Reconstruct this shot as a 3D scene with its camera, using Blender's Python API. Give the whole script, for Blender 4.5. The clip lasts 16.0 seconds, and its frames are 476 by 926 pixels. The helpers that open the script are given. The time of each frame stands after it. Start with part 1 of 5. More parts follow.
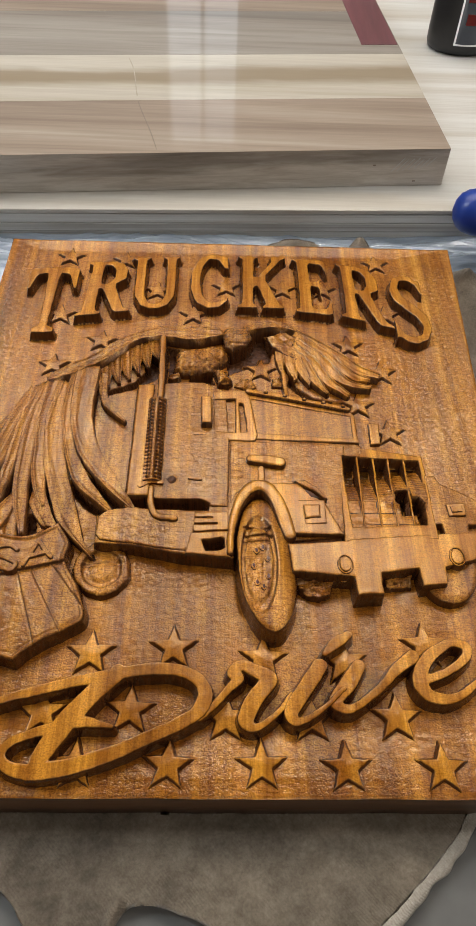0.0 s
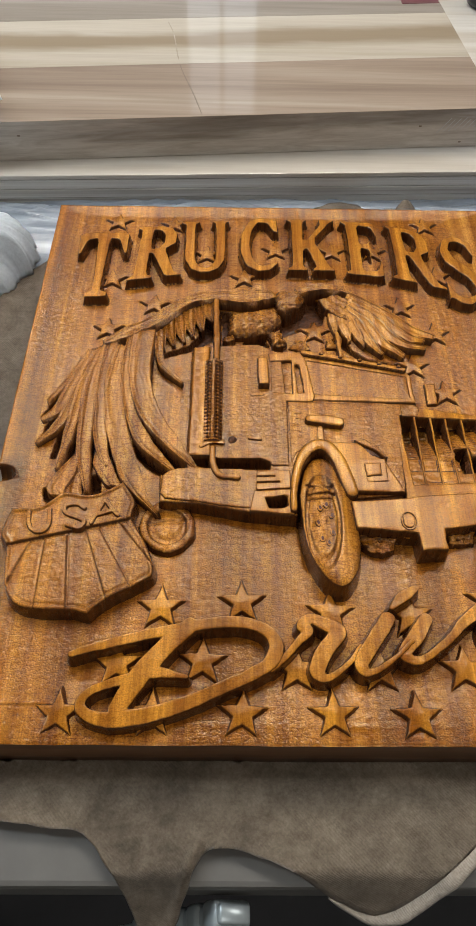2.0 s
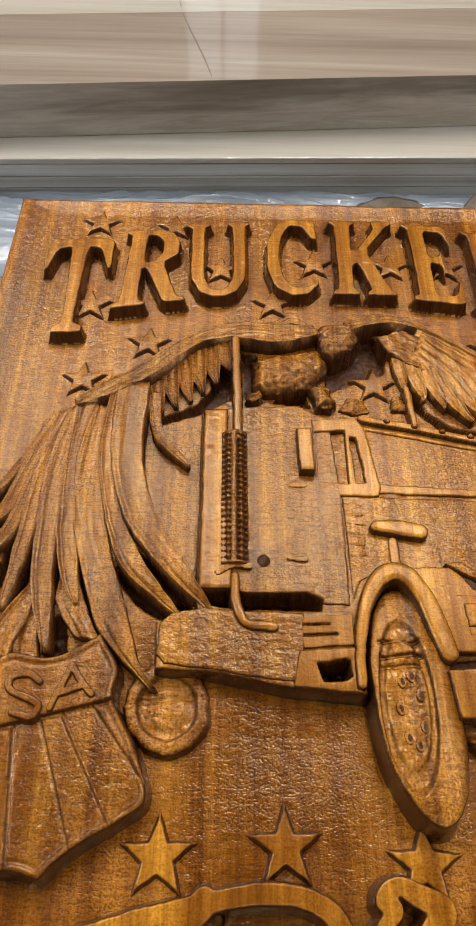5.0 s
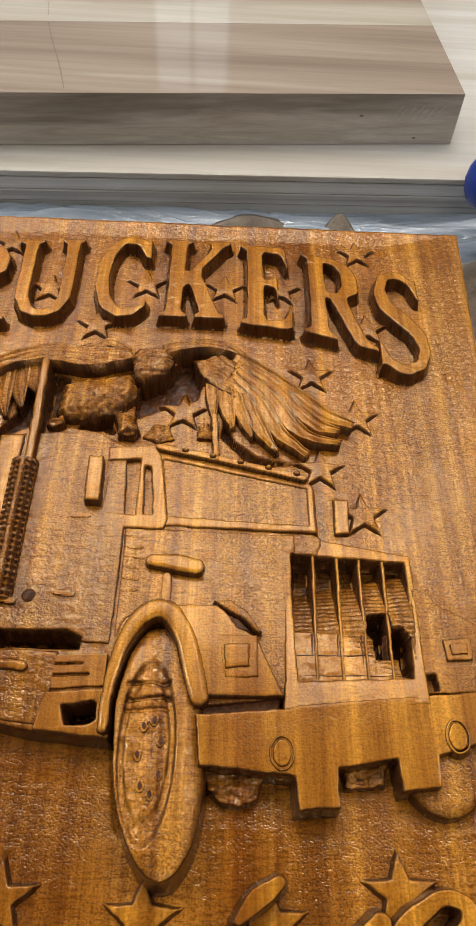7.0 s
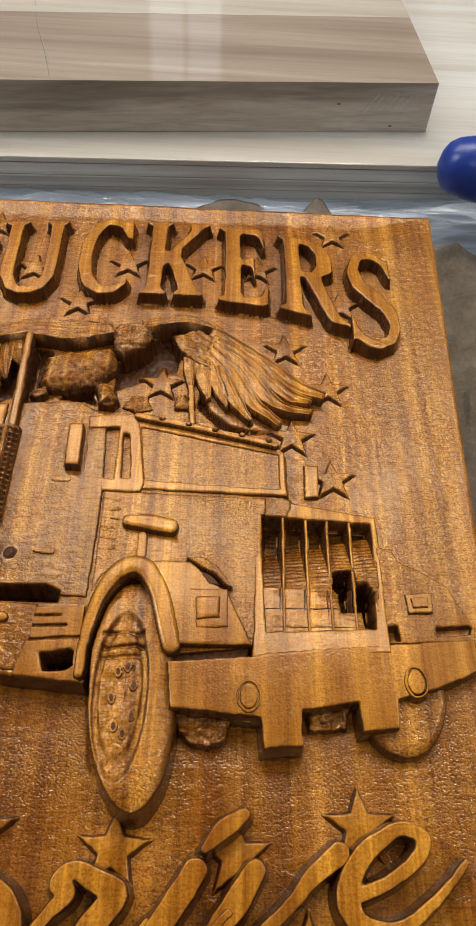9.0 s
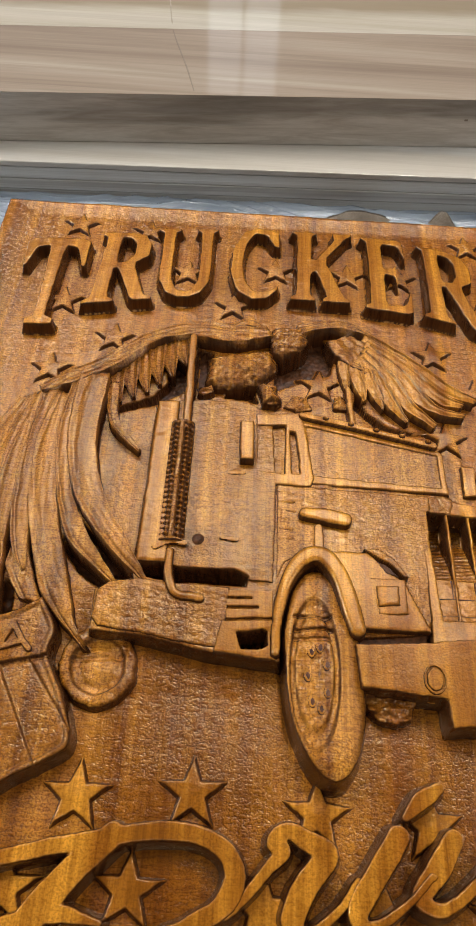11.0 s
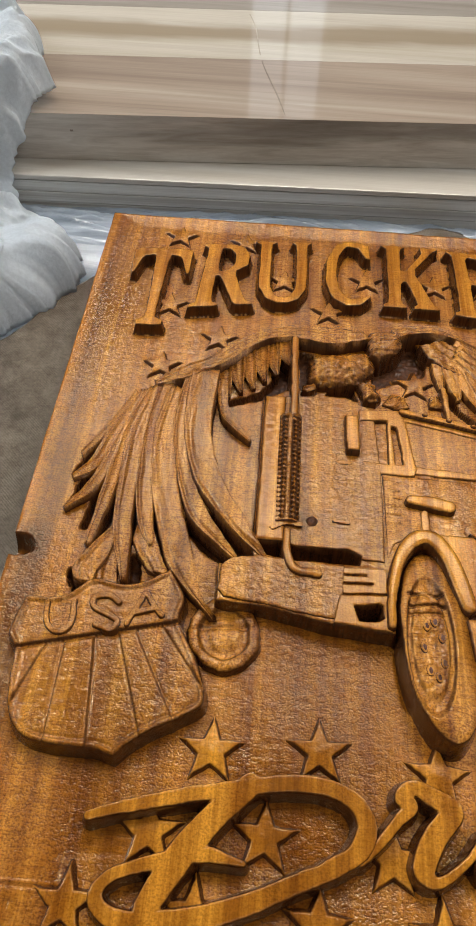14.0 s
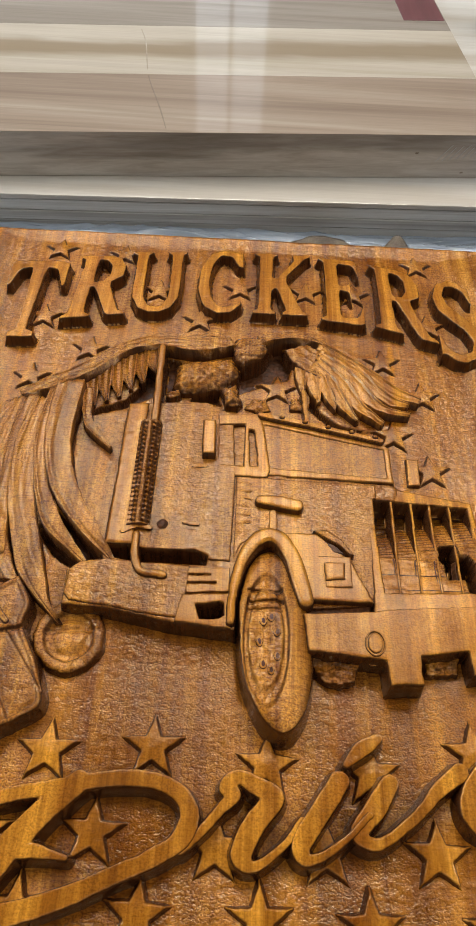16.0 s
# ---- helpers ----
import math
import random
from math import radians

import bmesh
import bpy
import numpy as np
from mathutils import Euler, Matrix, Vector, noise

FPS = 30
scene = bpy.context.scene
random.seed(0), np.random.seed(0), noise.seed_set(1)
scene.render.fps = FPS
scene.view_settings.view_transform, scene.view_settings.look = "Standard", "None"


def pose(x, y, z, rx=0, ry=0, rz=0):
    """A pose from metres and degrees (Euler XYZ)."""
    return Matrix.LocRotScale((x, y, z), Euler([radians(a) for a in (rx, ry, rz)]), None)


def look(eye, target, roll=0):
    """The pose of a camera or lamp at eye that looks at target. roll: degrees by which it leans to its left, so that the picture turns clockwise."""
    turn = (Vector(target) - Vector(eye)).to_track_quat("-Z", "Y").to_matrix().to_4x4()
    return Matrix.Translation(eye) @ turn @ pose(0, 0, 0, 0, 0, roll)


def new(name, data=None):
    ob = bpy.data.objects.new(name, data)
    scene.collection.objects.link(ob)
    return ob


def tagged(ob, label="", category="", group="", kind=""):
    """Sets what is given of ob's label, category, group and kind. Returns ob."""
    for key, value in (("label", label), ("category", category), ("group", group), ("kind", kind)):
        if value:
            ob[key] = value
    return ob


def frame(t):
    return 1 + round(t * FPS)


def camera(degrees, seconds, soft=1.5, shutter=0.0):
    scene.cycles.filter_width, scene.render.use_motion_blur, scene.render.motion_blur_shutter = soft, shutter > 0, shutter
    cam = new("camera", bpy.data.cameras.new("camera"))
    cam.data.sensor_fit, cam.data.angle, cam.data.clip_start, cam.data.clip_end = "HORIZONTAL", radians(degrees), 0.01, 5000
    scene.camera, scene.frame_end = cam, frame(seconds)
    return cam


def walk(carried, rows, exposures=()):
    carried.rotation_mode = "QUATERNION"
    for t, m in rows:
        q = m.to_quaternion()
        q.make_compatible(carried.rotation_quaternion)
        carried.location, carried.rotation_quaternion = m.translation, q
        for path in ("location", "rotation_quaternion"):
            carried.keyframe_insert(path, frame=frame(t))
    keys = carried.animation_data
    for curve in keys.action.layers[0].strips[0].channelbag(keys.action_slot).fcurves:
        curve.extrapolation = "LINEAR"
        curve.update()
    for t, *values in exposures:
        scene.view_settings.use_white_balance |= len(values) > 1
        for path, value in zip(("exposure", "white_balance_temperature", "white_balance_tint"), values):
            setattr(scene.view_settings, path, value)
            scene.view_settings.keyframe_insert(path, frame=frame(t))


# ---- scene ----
cam = camera(36.1, 16.0)
PATH = [
    (0, (-0.016, -0.491, 0.485), (0.046, 0.734, -1.094), 3.3),
    (0.5, (-0.021, -0.5, 0.48), (0.027, 0.667, -1.143), 3.0),
    (1, (-0.034, -0.512, 0.487), (0.027, 0.66, -1.132), 3.5),
    (1.5, (-0.046, -0.506, 0.478), (-0.018, 0.676, -1.136), 1.7),
    (2, (-0.053, -0.506, 0.479), (-0.03, 0.672, -1.137), 1.5),
    (2.5, (-0.067, -0.477, 0.462), (-0.03, 0.706, -1.151), 1.9),
    (3, (-0.099, -0.45, 0.456), (-0.062, 0.71, -1.173), 2.0),
    (3.2, (-0.115, -0.431, 0.443), (-0.095, 0.728, -1.187), 1.3),
    (5.3, (-0.058, -0.315, 0.367), (-0.011, 0.815, -1.283), 3.0),
    (5.5, (-0.046, -0.312, 0.368), (0.009, 0.815, -1.284), 3.6),
    (6, (-0.009, -0.312, 0.375), (0.059, 0.831, -1.265), 4.7),
    (6.5, (0.02, -0.303, 0.369), (0.108, 0.845, -1.266), 5.7),
    (7, (0.045, -0.302, 0.373), (0.114, 0.837, -1.27), 4.7),
    (7.5, (0.06, -0.31, 0.38), (0.127, 0.85, -1.248), 4.2),
    (8, (0.07, -0.314, 0.381), (0.153, 0.845, -1.247), 4.9),
    (8.2, (0.07, -0.316, 0.38), (0.153, 0.842, -1.249), 4.9),
    (10.3, (0.007, -0.348, 0.377), (0.071, 0.764, -1.284), 5.5),
    (10.5, (-0.003, -0.348, 0.387), (0.046, 0.769, -1.271), 4.9),
    (11, (-0.032, -0.352, 0.394), (-0.022, 0.795, -1.244), 3.9),
    (11.5, (-0.052, -0.354, 0.39), (-0.062, 0.8, -1.244), 3.7),
    (12, (-0.071, -0.362, 0.389), (-0.075, 0.808, -1.232), 4.6),
    (12.5, (-0.077, -0.366, 0.389), (-0.113, 0.82, -1.221), 3.1),
    (13, (-0.089, -0.373, 0.385), (-0.137, 0.82, -1.219), 2.7),
    (13.5, (-0.093, -0.385, 0.394), (-0.148, 0.813, -1.206), 2.6),
    (14, (-0.089, -0.396, 0.4), (-0.141, 0.816, -1.19), 2.7),
    (14.5, (-0.076, -0.403, 0.402), (-0.115, 0.813, -1.186), 3.2),
    (15, (-0.053, -0.406, 0.406), (-0.083, 0.807, -1.184), 3.2),
    (15.5, (-0.023, -0.402, 0.406), (-0.044, 0.813, -1.182), 2.8),
    (16, (-0.007, -0.401, 0.413), (0.008, 0.829, -1.165), 3.4),
]
walk(cam, [(t, look(eye, target, roll)) for t, eye, target, roll in PATH])

# ---- world and light ----

world = bpy.data.worlds.new("workshop_air")
scene.world = world
world.use_nodes = True
world.node_tree.nodes["Background"].inputs[0].default_value = (0.62, 0.70, 0.82, 1)
world.node_tree.nodes["Background"].inputs[1].default_value = 0.25
scene.view_settings.exposure = 0.0


def area(name, eye, target, sx, sy, watts, colour):
    la = bpy.data.lights.new(name, "AREA")
    la.shape, la.size, la.size_y, la.energy, la.color = "RECTANGLE", sx, sy, watts, colour
    ob = new(name, la)
    ob.matrix_world = look(eye, target)
    return ob


# shop strip lights under the ceiling: one over the bench, two rows behind it, a cool one at the left end
area("strip_and_fill_light", (-0.05, 0.65, 1.66), (-0.05, 0.65, 0), 1.2, 0.06, 4, (1.0, 0.94, 0.84))
for y, watts in ((0.98, 17), (1.34, 19)):
    row = area("strip_and_fill_light", (-0.25, y, 1.66), (-0.25, y - 0.05, 0), 2.5, 0.09, watts, (1.0, 0.95, 0.88))
    row.matrix_world = row.matrix_world @ Matrix.Rotation(radians(-14), 4, "Z")
# unseen fill over the bench's front, added to lift the faces turned that way
area("strip_and_fill_light", (0.2, -1.15, 1.66), (0.2, -0.9, 0), 1.3, 0.15, 6, (1.0, 0.95, 0.88))
area("strip_and_fill_light", (-1.8, 0.3, 1.66), (-1.5, 0.2, 0), 0.15, 1.3, 32, (0.84, 0.93, 1.0))
# another added fill, with no known source, to brighten the right side
area("strip_and_fill_light", (1.8, 0.1, 1.66), (1.5, 0.1, 0), 0.15, 1.3, 15, (1.0, 0.95, 0.88))


# ---- materials ----
class Nodes:
    """Short hand for one node material."""

    def __init__(self, name):
        self.mat = bpy.data.materials.new(name)
        self.mat.use_nodes = True
        self.t = self.mat.node_tree
        self.b = self.t.nodes["Principled BSDF"]
        self.co = self.t.nodes.new("ShaderNodeTexCoord").outputs["Object"]

    def node(self, kind, **values):
        n = self.t.nodes.new(kind)
        for key, value in values.items():
            if key in n.inputs:
                self.put(n.inputs[key], value)
        return n

    def put(self, socket, value):
        if isinstance(value, bpy.types.NodeSocket):
            self.t.links.new(value, socket)
        else:
            socket.default_value = value

    def scaled(self, sx, sy, sz, co=None):
        n = self.t.nodes.new("ShaderNodeMapping")
        self.t.links.new(co or self.co, n.inputs["Vector"])
        n.inputs["Scale"].default_value = (sx, sy, sz)
        return n.outputs["Vector"]

    def noise(self, vec, scale=1.0, detail=4.0, rough=0.55, distortion=0.0):
        n = self.node("ShaderNodeTexNoise", Vector=vec, Scale=scale, Detail=detail, Roughness=rough, Distortion=distortion)
        return n.outputs["Fac"]

    def ramp(self, fac, *stops):
        n = self.t.nodes.new("ShaderNodeValToRGB")
        self.t.links.new(fac, n.inputs["Fac"])
        el = n.color_ramp.elements
        while len(el) < len(stops):
            el.new(0.5)
        for e, (pos, col) in zip(el, stops):
            e.position = pos
            e.color = (*col, 1) if len(col) == 3 else col
        return n.outputs["Color"]

    def grey(self, fac, a, b, lo=0.0, hi=1.0):
        return self.ramp(fac, (a, (lo, lo, lo)), (b, (hi, hi, hi)))

    def mix(self, kind, fac, a, b):
        n = self.t.nodes.new("ShaderNodeMix")
        n.data_type, n.blend_type = "RGBA", kind
        self.put(n.inputs[0], fac)
        self.put(n.inputs[6], a if isinstance(a, bpy.types.NodeSocket) else (*a, 1))
        self.put(n.inputs[7], b if isinstance(b, bpy.types.NodeSocket) else (*b, 1))
        return n.outputs[2]

    def math(self, op, a, b=0.0):
        n = self.t.nodes.new("ShaderNodeMath")
        n.operation = op
        self.put(n.inputs[0], a)
        self.put(n.inputs[1], b)
        return n.outputs[0]

    def bump(self, height, strength, distance, base=None):
        n = self.node("ShaderNodeBump", Height=height, Strength=strength, Distance=distance)
        if base is not None:
            self.t.links.new(base, n.inputs["Normal"])
        return n.outputs["Normal"]

    def done(self, colour, rough=0.5, normal=None, **more):
        self.put(self.b.inputs["Base Color"], colour if isinstance(colour, bpy.types.NodeSocket) else (*colour, 1))
        self.put(self.b.inputs["Roughness"], rough)
        if normal is not None:
            self.t.links.new(normal, self.b.inputs["Normal"])
            self.t.links.new(normal, self.b.inputs["Coat Normal"])
        for key, value in more.items():
            self.put(self.b.inputs[key.replace("_", " ")], value)
        return self.mat


def carved_wood(name, tint, chatter, coat=0.22, rough=0.15, gouge=0.12, pitted=0.6, knots=()):
    """Varnished, stained softwood: glued staves with the grain along y, the cutter's fine ridges across it and small
    pits, dark with stain and painted-in shade.
    """
    n = Nodes(name)
    stave = n.noise(n.scaled(24.0, 0.5, 1.0), 1.0, 3.0, 0.5)
    band = n.noise(n.scaled(95.0, 0.9, 2.0), 1.0, 3.0, 0.55, 0.15)
    grain = n.noise(n.scaled(300.0, 7.0, 30.0), 1.0, 5.0, 0.62, 0.5)
    fine = n.noise(n.scaled(1100.0, 60.0, 300.0), 1.0, 3.0, 0.6)
    blot = n.noise(n.scaled(13.0, 9.0, 9.0), 1.0, 6.0, 0.66)
    r, g, b = tint
    col = n.ramp(stave, (0.32, (r * 0.64, g * 0.58, b * 0.5)), (0.45, (r, g, b)), (0.57, (r * 1.28, g * 1.42, b * 1.6)), (0.70, (r * 0.80, g * 0.70, b * 0.60)))
    col = n.mix("MULTIPLY", 0.9, col, n.ramp(band, (0.36, (0.60, 0.50, 0.36)), (0.45, (0.88, 0.84, 0.76)), (0.53, (1.0, 1.0, 0.98)), (0.63, (1.42, 1.52, 1.6))))
    col = n.mix("MULTIPLY", 0.55, col, n.ramp(grain, (0.32, (0.48, 0.36, 0.26)), (0.56, (1, 1, 1))))
    col = n.mix("MULTIPLY", 0.65, col, n.ramp(blot, (0.36, (0.54, 0.43, 0.30)), (0.54, (1.0, 1.0, 1.0))))
    col = n.mix("MULTIPLY", 0.35, col, n.ramp(fine, (0.38, (0.55, 0.45, 0.36)), (0.6, (1, 1, 1))))
    # paler stave at the right, with the light on that side put into its colour
    across = n.node("ShaderNodeSeparateXYZ", Vector=n.co).outputs[0]
    pale_lit_side = n.ramp(n.math("ADD", across, n.math("MULTIPLY", n.math("SUBTRACT", band, 0.5), 0.05)), (0.165, (0, 0, 0)), (0.200, (0.8, 0.8, 0.8)))
    col = n.mix("MULTIPLY", pale_lit_side, col, (1.32, 1.62, 2.6))
    ridge = n.noise(n.scaled(130.0, 850.0, 60.0), 1.0, 2.0, 0.55, 0.4)
    pebble = n.noise(n.scaled(760.0, 900.0, 500.0), 1.0, 1.6, 0.55)
    patch = n.grey(n.noise(n.scaled(20.0, 14.0, 8.0), 1.0, 3.0, 0.6), 0.32, 0.56, 0.35, 1.0)
    # stain in the pits, with their shade and lit crowns put into the colour
    col = n.mix("MULTIPLY", n.math("MULTIPLY", patch, pitted), col, n.ramp(pebble, (0.40, (0.36, 0.26, 0.18)), (0.49, (1.0, 1.0, 1.0)), (0.60, (1.25, 1.22, 1.15))))
    col = n.mix("MULTIPLY", min(1.0, chatter * 3.0), col, n.ramp(ridge, (0.36, (0.52, 0.42, 0.32)), (0.50, (1.0, 1.0, 1.0))))
    # red-brown heartwood round a knot: place, reach
    for kx, ky, reach in knots:
        away = n.node("ShaderNodeVectorMath")
        away.operation = "DISTANCE"
        n.put(away.inputs[0], n.co)
        away.inputs[1].default_value = (kx, ky, 0.0)
        ring = n.math("ADD", away.outputs["Value"], n.math("MULTIPLY", n.math("SUBTRACT", blot, 0.5), reach * 0.9))
        col = n.mix("MULTIPLY", n.ramp(ring, (reach * 0.25, (0.85, 0.85, 0.85)), (reach, (0, 0, 0))), col, (0.34, 0.20, 0.16))
    # steep cut faces: stain in the open end grain, plus shade put into the colour
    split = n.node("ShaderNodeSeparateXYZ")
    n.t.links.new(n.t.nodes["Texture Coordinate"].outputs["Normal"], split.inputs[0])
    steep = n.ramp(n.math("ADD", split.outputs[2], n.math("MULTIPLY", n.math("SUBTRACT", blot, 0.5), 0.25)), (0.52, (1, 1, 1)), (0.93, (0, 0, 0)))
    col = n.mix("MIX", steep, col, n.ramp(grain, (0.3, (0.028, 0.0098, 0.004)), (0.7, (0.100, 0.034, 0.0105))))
    h = n.math("ADD", n.math("MULTIPLY", ridge, 0.30), n.math("MULTIPLY", n.grey(pebble, 0.34, 0.58), 0.50))
    h = n.math("MULTIPLY", h, patch)
    nor = n.bump(h, chatter, 0.0016)
    nor = n.bump(n.noise(n.scaled(75.0, 60.0, 40.0), 1.0, 3.0), gouge, 0.0016, nor)
    return n.done(col, rough, nor, Coat_Weight=coat, Coat_Roughness=0.07, Coat_IOR=1.5, Specular_IOR_Level=0.74, Specular_Tint=(1.0, 0.73, 0.40, 1))


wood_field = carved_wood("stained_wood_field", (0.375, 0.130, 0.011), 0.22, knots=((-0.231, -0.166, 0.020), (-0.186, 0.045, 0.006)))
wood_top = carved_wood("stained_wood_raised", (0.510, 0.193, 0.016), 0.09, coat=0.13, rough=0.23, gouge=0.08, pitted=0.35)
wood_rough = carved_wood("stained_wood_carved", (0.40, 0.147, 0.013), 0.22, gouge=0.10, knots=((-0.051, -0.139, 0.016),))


# Dark wood for recesses: their shade put into the colour; also the knot.
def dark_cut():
    n = Nodes("recess_shade_and_knot_wood")
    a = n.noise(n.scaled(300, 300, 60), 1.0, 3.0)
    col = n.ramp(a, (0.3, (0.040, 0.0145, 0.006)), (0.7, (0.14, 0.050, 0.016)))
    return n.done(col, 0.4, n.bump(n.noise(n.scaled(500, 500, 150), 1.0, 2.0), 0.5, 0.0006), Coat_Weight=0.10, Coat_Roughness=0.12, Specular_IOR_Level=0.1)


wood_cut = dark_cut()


def plank(name, base, streak, dark, coat, along=(3.0, 90.0, 60.0), rough=0.45, big=0.6, heart=None):
    """Sawn plank with its grain along x."""
    n = Nodes(name)
    wide = n.noise(n.scaled(along[0] * 0.35, along[1] * 0.22, along[2] * 0.22), 1.0, 3.0, 0.5, 0.6)
    grain = n.noise(n.scaled(along[0], along[1], along[2]), 1.0, 6.0, 0.62, 0.8)
    fine = n.noise(n.scaled(along[0] * 5, along[1] * 7, along[2] * 7), 1.0, 3.0, 0.6)
    col = n.ramp(wide, (0.34, dark), (0.5, base), (0.66, streak))
    col = n.mix("MULTIPLY", big, col, n.ramp(grain, (0.32, (0.62, 0.57, 0.52)), (0.6, (1, 1, 1))))
    col = n.mix("MULTIPLY", 0.3, col, n.ramp(fine, (0.35, (0.75, 0.72, 0.68)), (0.6, (1, 1, 1))))
    if heart:
        # a brown heartwood streak along the stave: its place across the slab, its half width and its colour
        place, half, tint = heart
        split = n.node("ShaderNodeSeparateXYZ", Vector=n.co)
        across = n.math("SUBTRACT", n.math("MULTIPLY", split.outputs[1], 0.9964), n.math("MULTIPLY", split.outputs[0], 0.0847))
        wander = n.math("MULTIPLY", n.math("SUBTRACT", n.noise(n.scaled(3.5, 14.0, 1.0), 1.0, 4.0, 0.6), 0.5), 0.05)
        off = n.math("ABSOLUTE", n.math("ADD", n.math("SUBTRACT", across, place), wander))
        col = n.mix("MIX", n.ramp(off, (half * 0.45, (0.85, 0.85, 0.85)), (half * 1.15, (0, 0, 0))), col, tint)
    nor = n.bump(grain, 0.12, 0.0008)
    mat = n.done(col, rough, nor, Coat_Weight=coat, Coat_Roughness=0.05)
    for link in [k for k in n.t.links if k.to_socket == n.b.inputs["Coat Normal"]]:
        n.t.links.remove(link)
    return mat


stave_tan = plank("stave_tan_poplar", (0.37, 0.285, 0.22), (0.45, 0.37, 0.295), (0.27, 0.20, 0.152), 1.0)
stave_cream = plank("stave_cream_poplar", (0.55, 0.495, 0.415), (0.61, 0.56, 0.48), (0.48, 0.42, 0.33), 1.0, big=0.3, heart=(0.4885, 0.026, (0.26, 0.19, 0.115)))
stave_grey = plank("stave_grey_poplar", (0.30, 0.26, 0.225), (0.37, 0.33, 0.29), (0.22, 0.19, 0.165), 1.0)
stave_edge = plank("stave_weathered_edge", (0.60, 0.545, 0.485), (0.68, 0.63, 0.57), (0.34, 0.30, 0.26), 0.25, along=(5.0, 110, 110), big=0.8)
stave_red = plank("purple_inlay_wood", (0.16, 0.045, 0.055), (0.19, 0.055, 0.065), (0.13, 0.035, 0.045), 1.0, along=(60.0, 4.0, 30.0))
pale_board = plank("pale_maple_board", (0.67, 0.65, 0.61), (0.74, 0.73, 0.70), (0.56, 0.51, 0.44), 0.6, big=0.25, rough=0.35)
pale_edge = plank("pale_board_edge", (0.66, 0.66, 0.63), (0.76, 0.76, 0.73), (0.42, 0.40, 0.37), 0.5, along=(2.0, 60, 420.0))


def suede(name, a, b):
    n = Nodes(name)
    big = n.math("ADD", n.math("MULTIPLY", n.noise(n.scaled(11, 11, 11), 1.0, 5.0, 0.65), 0.5), n.math("MULTIPLY", n.noise(n.scaled(60, 60, 60), 1.0, 5.0, 0.7), 0.5))
    weave = n.node("ShaderNodeTexWave", Vector=n.scaled(1, 1, 1), Scale=260.0, Distortion=2.0, Detail=2.0)
    weave.bands_direction = "DIAGONAL"
    nap = n.noise(n.scaled(420, 420, 420), 1.0, 4.0, 0.7)
    col = n.ramp(big, (0.38, a), (0.62, b))
    col = n.mix("MULTIPLY", 0.65, col, n.ramp(nap, (0.3, (0.55, 0.53, 0.5)), (0.65, (1, 1, 1))))
    h = n.math("ADD", n.math("MULTIPLY", weave.outputs["Fac"], 0.3), nap)
    return n.done(col, 0.95, n.bump(h, 0.6, 0.0008), Sheen_Weight=0.25, Sheen_Roughness=0.5)


hide_mat = suede("grey_brown_suede", (0.215, 0.172, 0.130), (0.50, 0.41, 0.315))
hem_mat = suede("raw_suede_edge", (0.34, 0.30, 0.25), (0.50, 0.44, 0.37))
crack_mat = plank("brown_crack_filler", (0.29, 0.225, 0.175), (0.33, 0.265, 0.205), (0.25, 0.195, 0.15), 1.0)
faint_crack = plank("pale_crack_filler", (0.47, 0.41, 0.33), (0.52, 0.46, 0.38), (0.41, 0.35, 0.28), 1.0)


def plain(name, col, rough, bump=0.0, scale=120.0, **more):
    n = Nodes(name)
    v = n.noise(n.scaled(scale, scale, scale), 1.0, 4.0)
    w = n.noise(n.scaled(scale * 0.1, scale * 0.1, scale * 0.1), 1.0, 3.0)
    c = n.mix("MULTIPLY", 0.25, n.ramp(v, (0.3, tuple(k * 0.88 for k in col)), (0.7, col)), n.ramp(w, (0.35, (0.75, 0.75, 0.75)), (0.65, (1, 1, 1))))
    return n.done(c, rough, n.bump(v, bump, 0.001) if bump else None, **more)


blue_plastic = plain("blue_plastic", (0.012, 0.045, 0.30), 0.32, 0.05)
black_plastic = plain("black_plastic", (0.012, 0.012, 0.014), 0.35)
label_white = plain("label_white", (0.62, 0.62, 0.62), 0.4)
label_red = plain("label_red", (0.35, 0.02, 0.02), 0.4)
label_dark = plain("label_dark", (0.03, 0.035, 0.045), 0.35)
paper_mat = plain("white_paper_towel", (0.88, 0.93, 0.98), 0.9, 0.4, 300.0)
bench_mat = plain("pale_worn_bench", (0.15, 0.145, 0.135), 0.5, 0.1, 60.0)
dark_floor = plain("dark_concrete", (0.050, 0.050, 0.056), 0.7, 0.3, 30.0)
wall_mat = plain("workshop_wall_paint", (0.52, 0.51, 0.48), 0.8, 0.1, 40.0)
ceiling_mat = plain("ceiling_paint", (0.45, 0.44, 0.42), 0.85, 0.1, 40.0)
steel_mat = plain("galvanised_steel", (0.50, 0.57, 0.60), 0.28, 0.1, 80.0, Metallic=0.35)


def film():
    """Clear polythene sheet, grey where it lies doubled."""
    n = Nodes("clear_plastic_film")
    w = n.noise(n.scaled(6, 60, 30), 1.0, 5.0, 0.6, 0.6)
    nor = n.bump(w, 0.35, 0.004)
    return n.done(n.ramp(w, (0.3, (0.25, 0.29, 0.34)), (0.75, (0.55, 0.61, 0.69))), 0.08, nor, Coat_Weight=1.0, Coat_Roughness=0.05, Alpha=0.85)


film_mat = film()


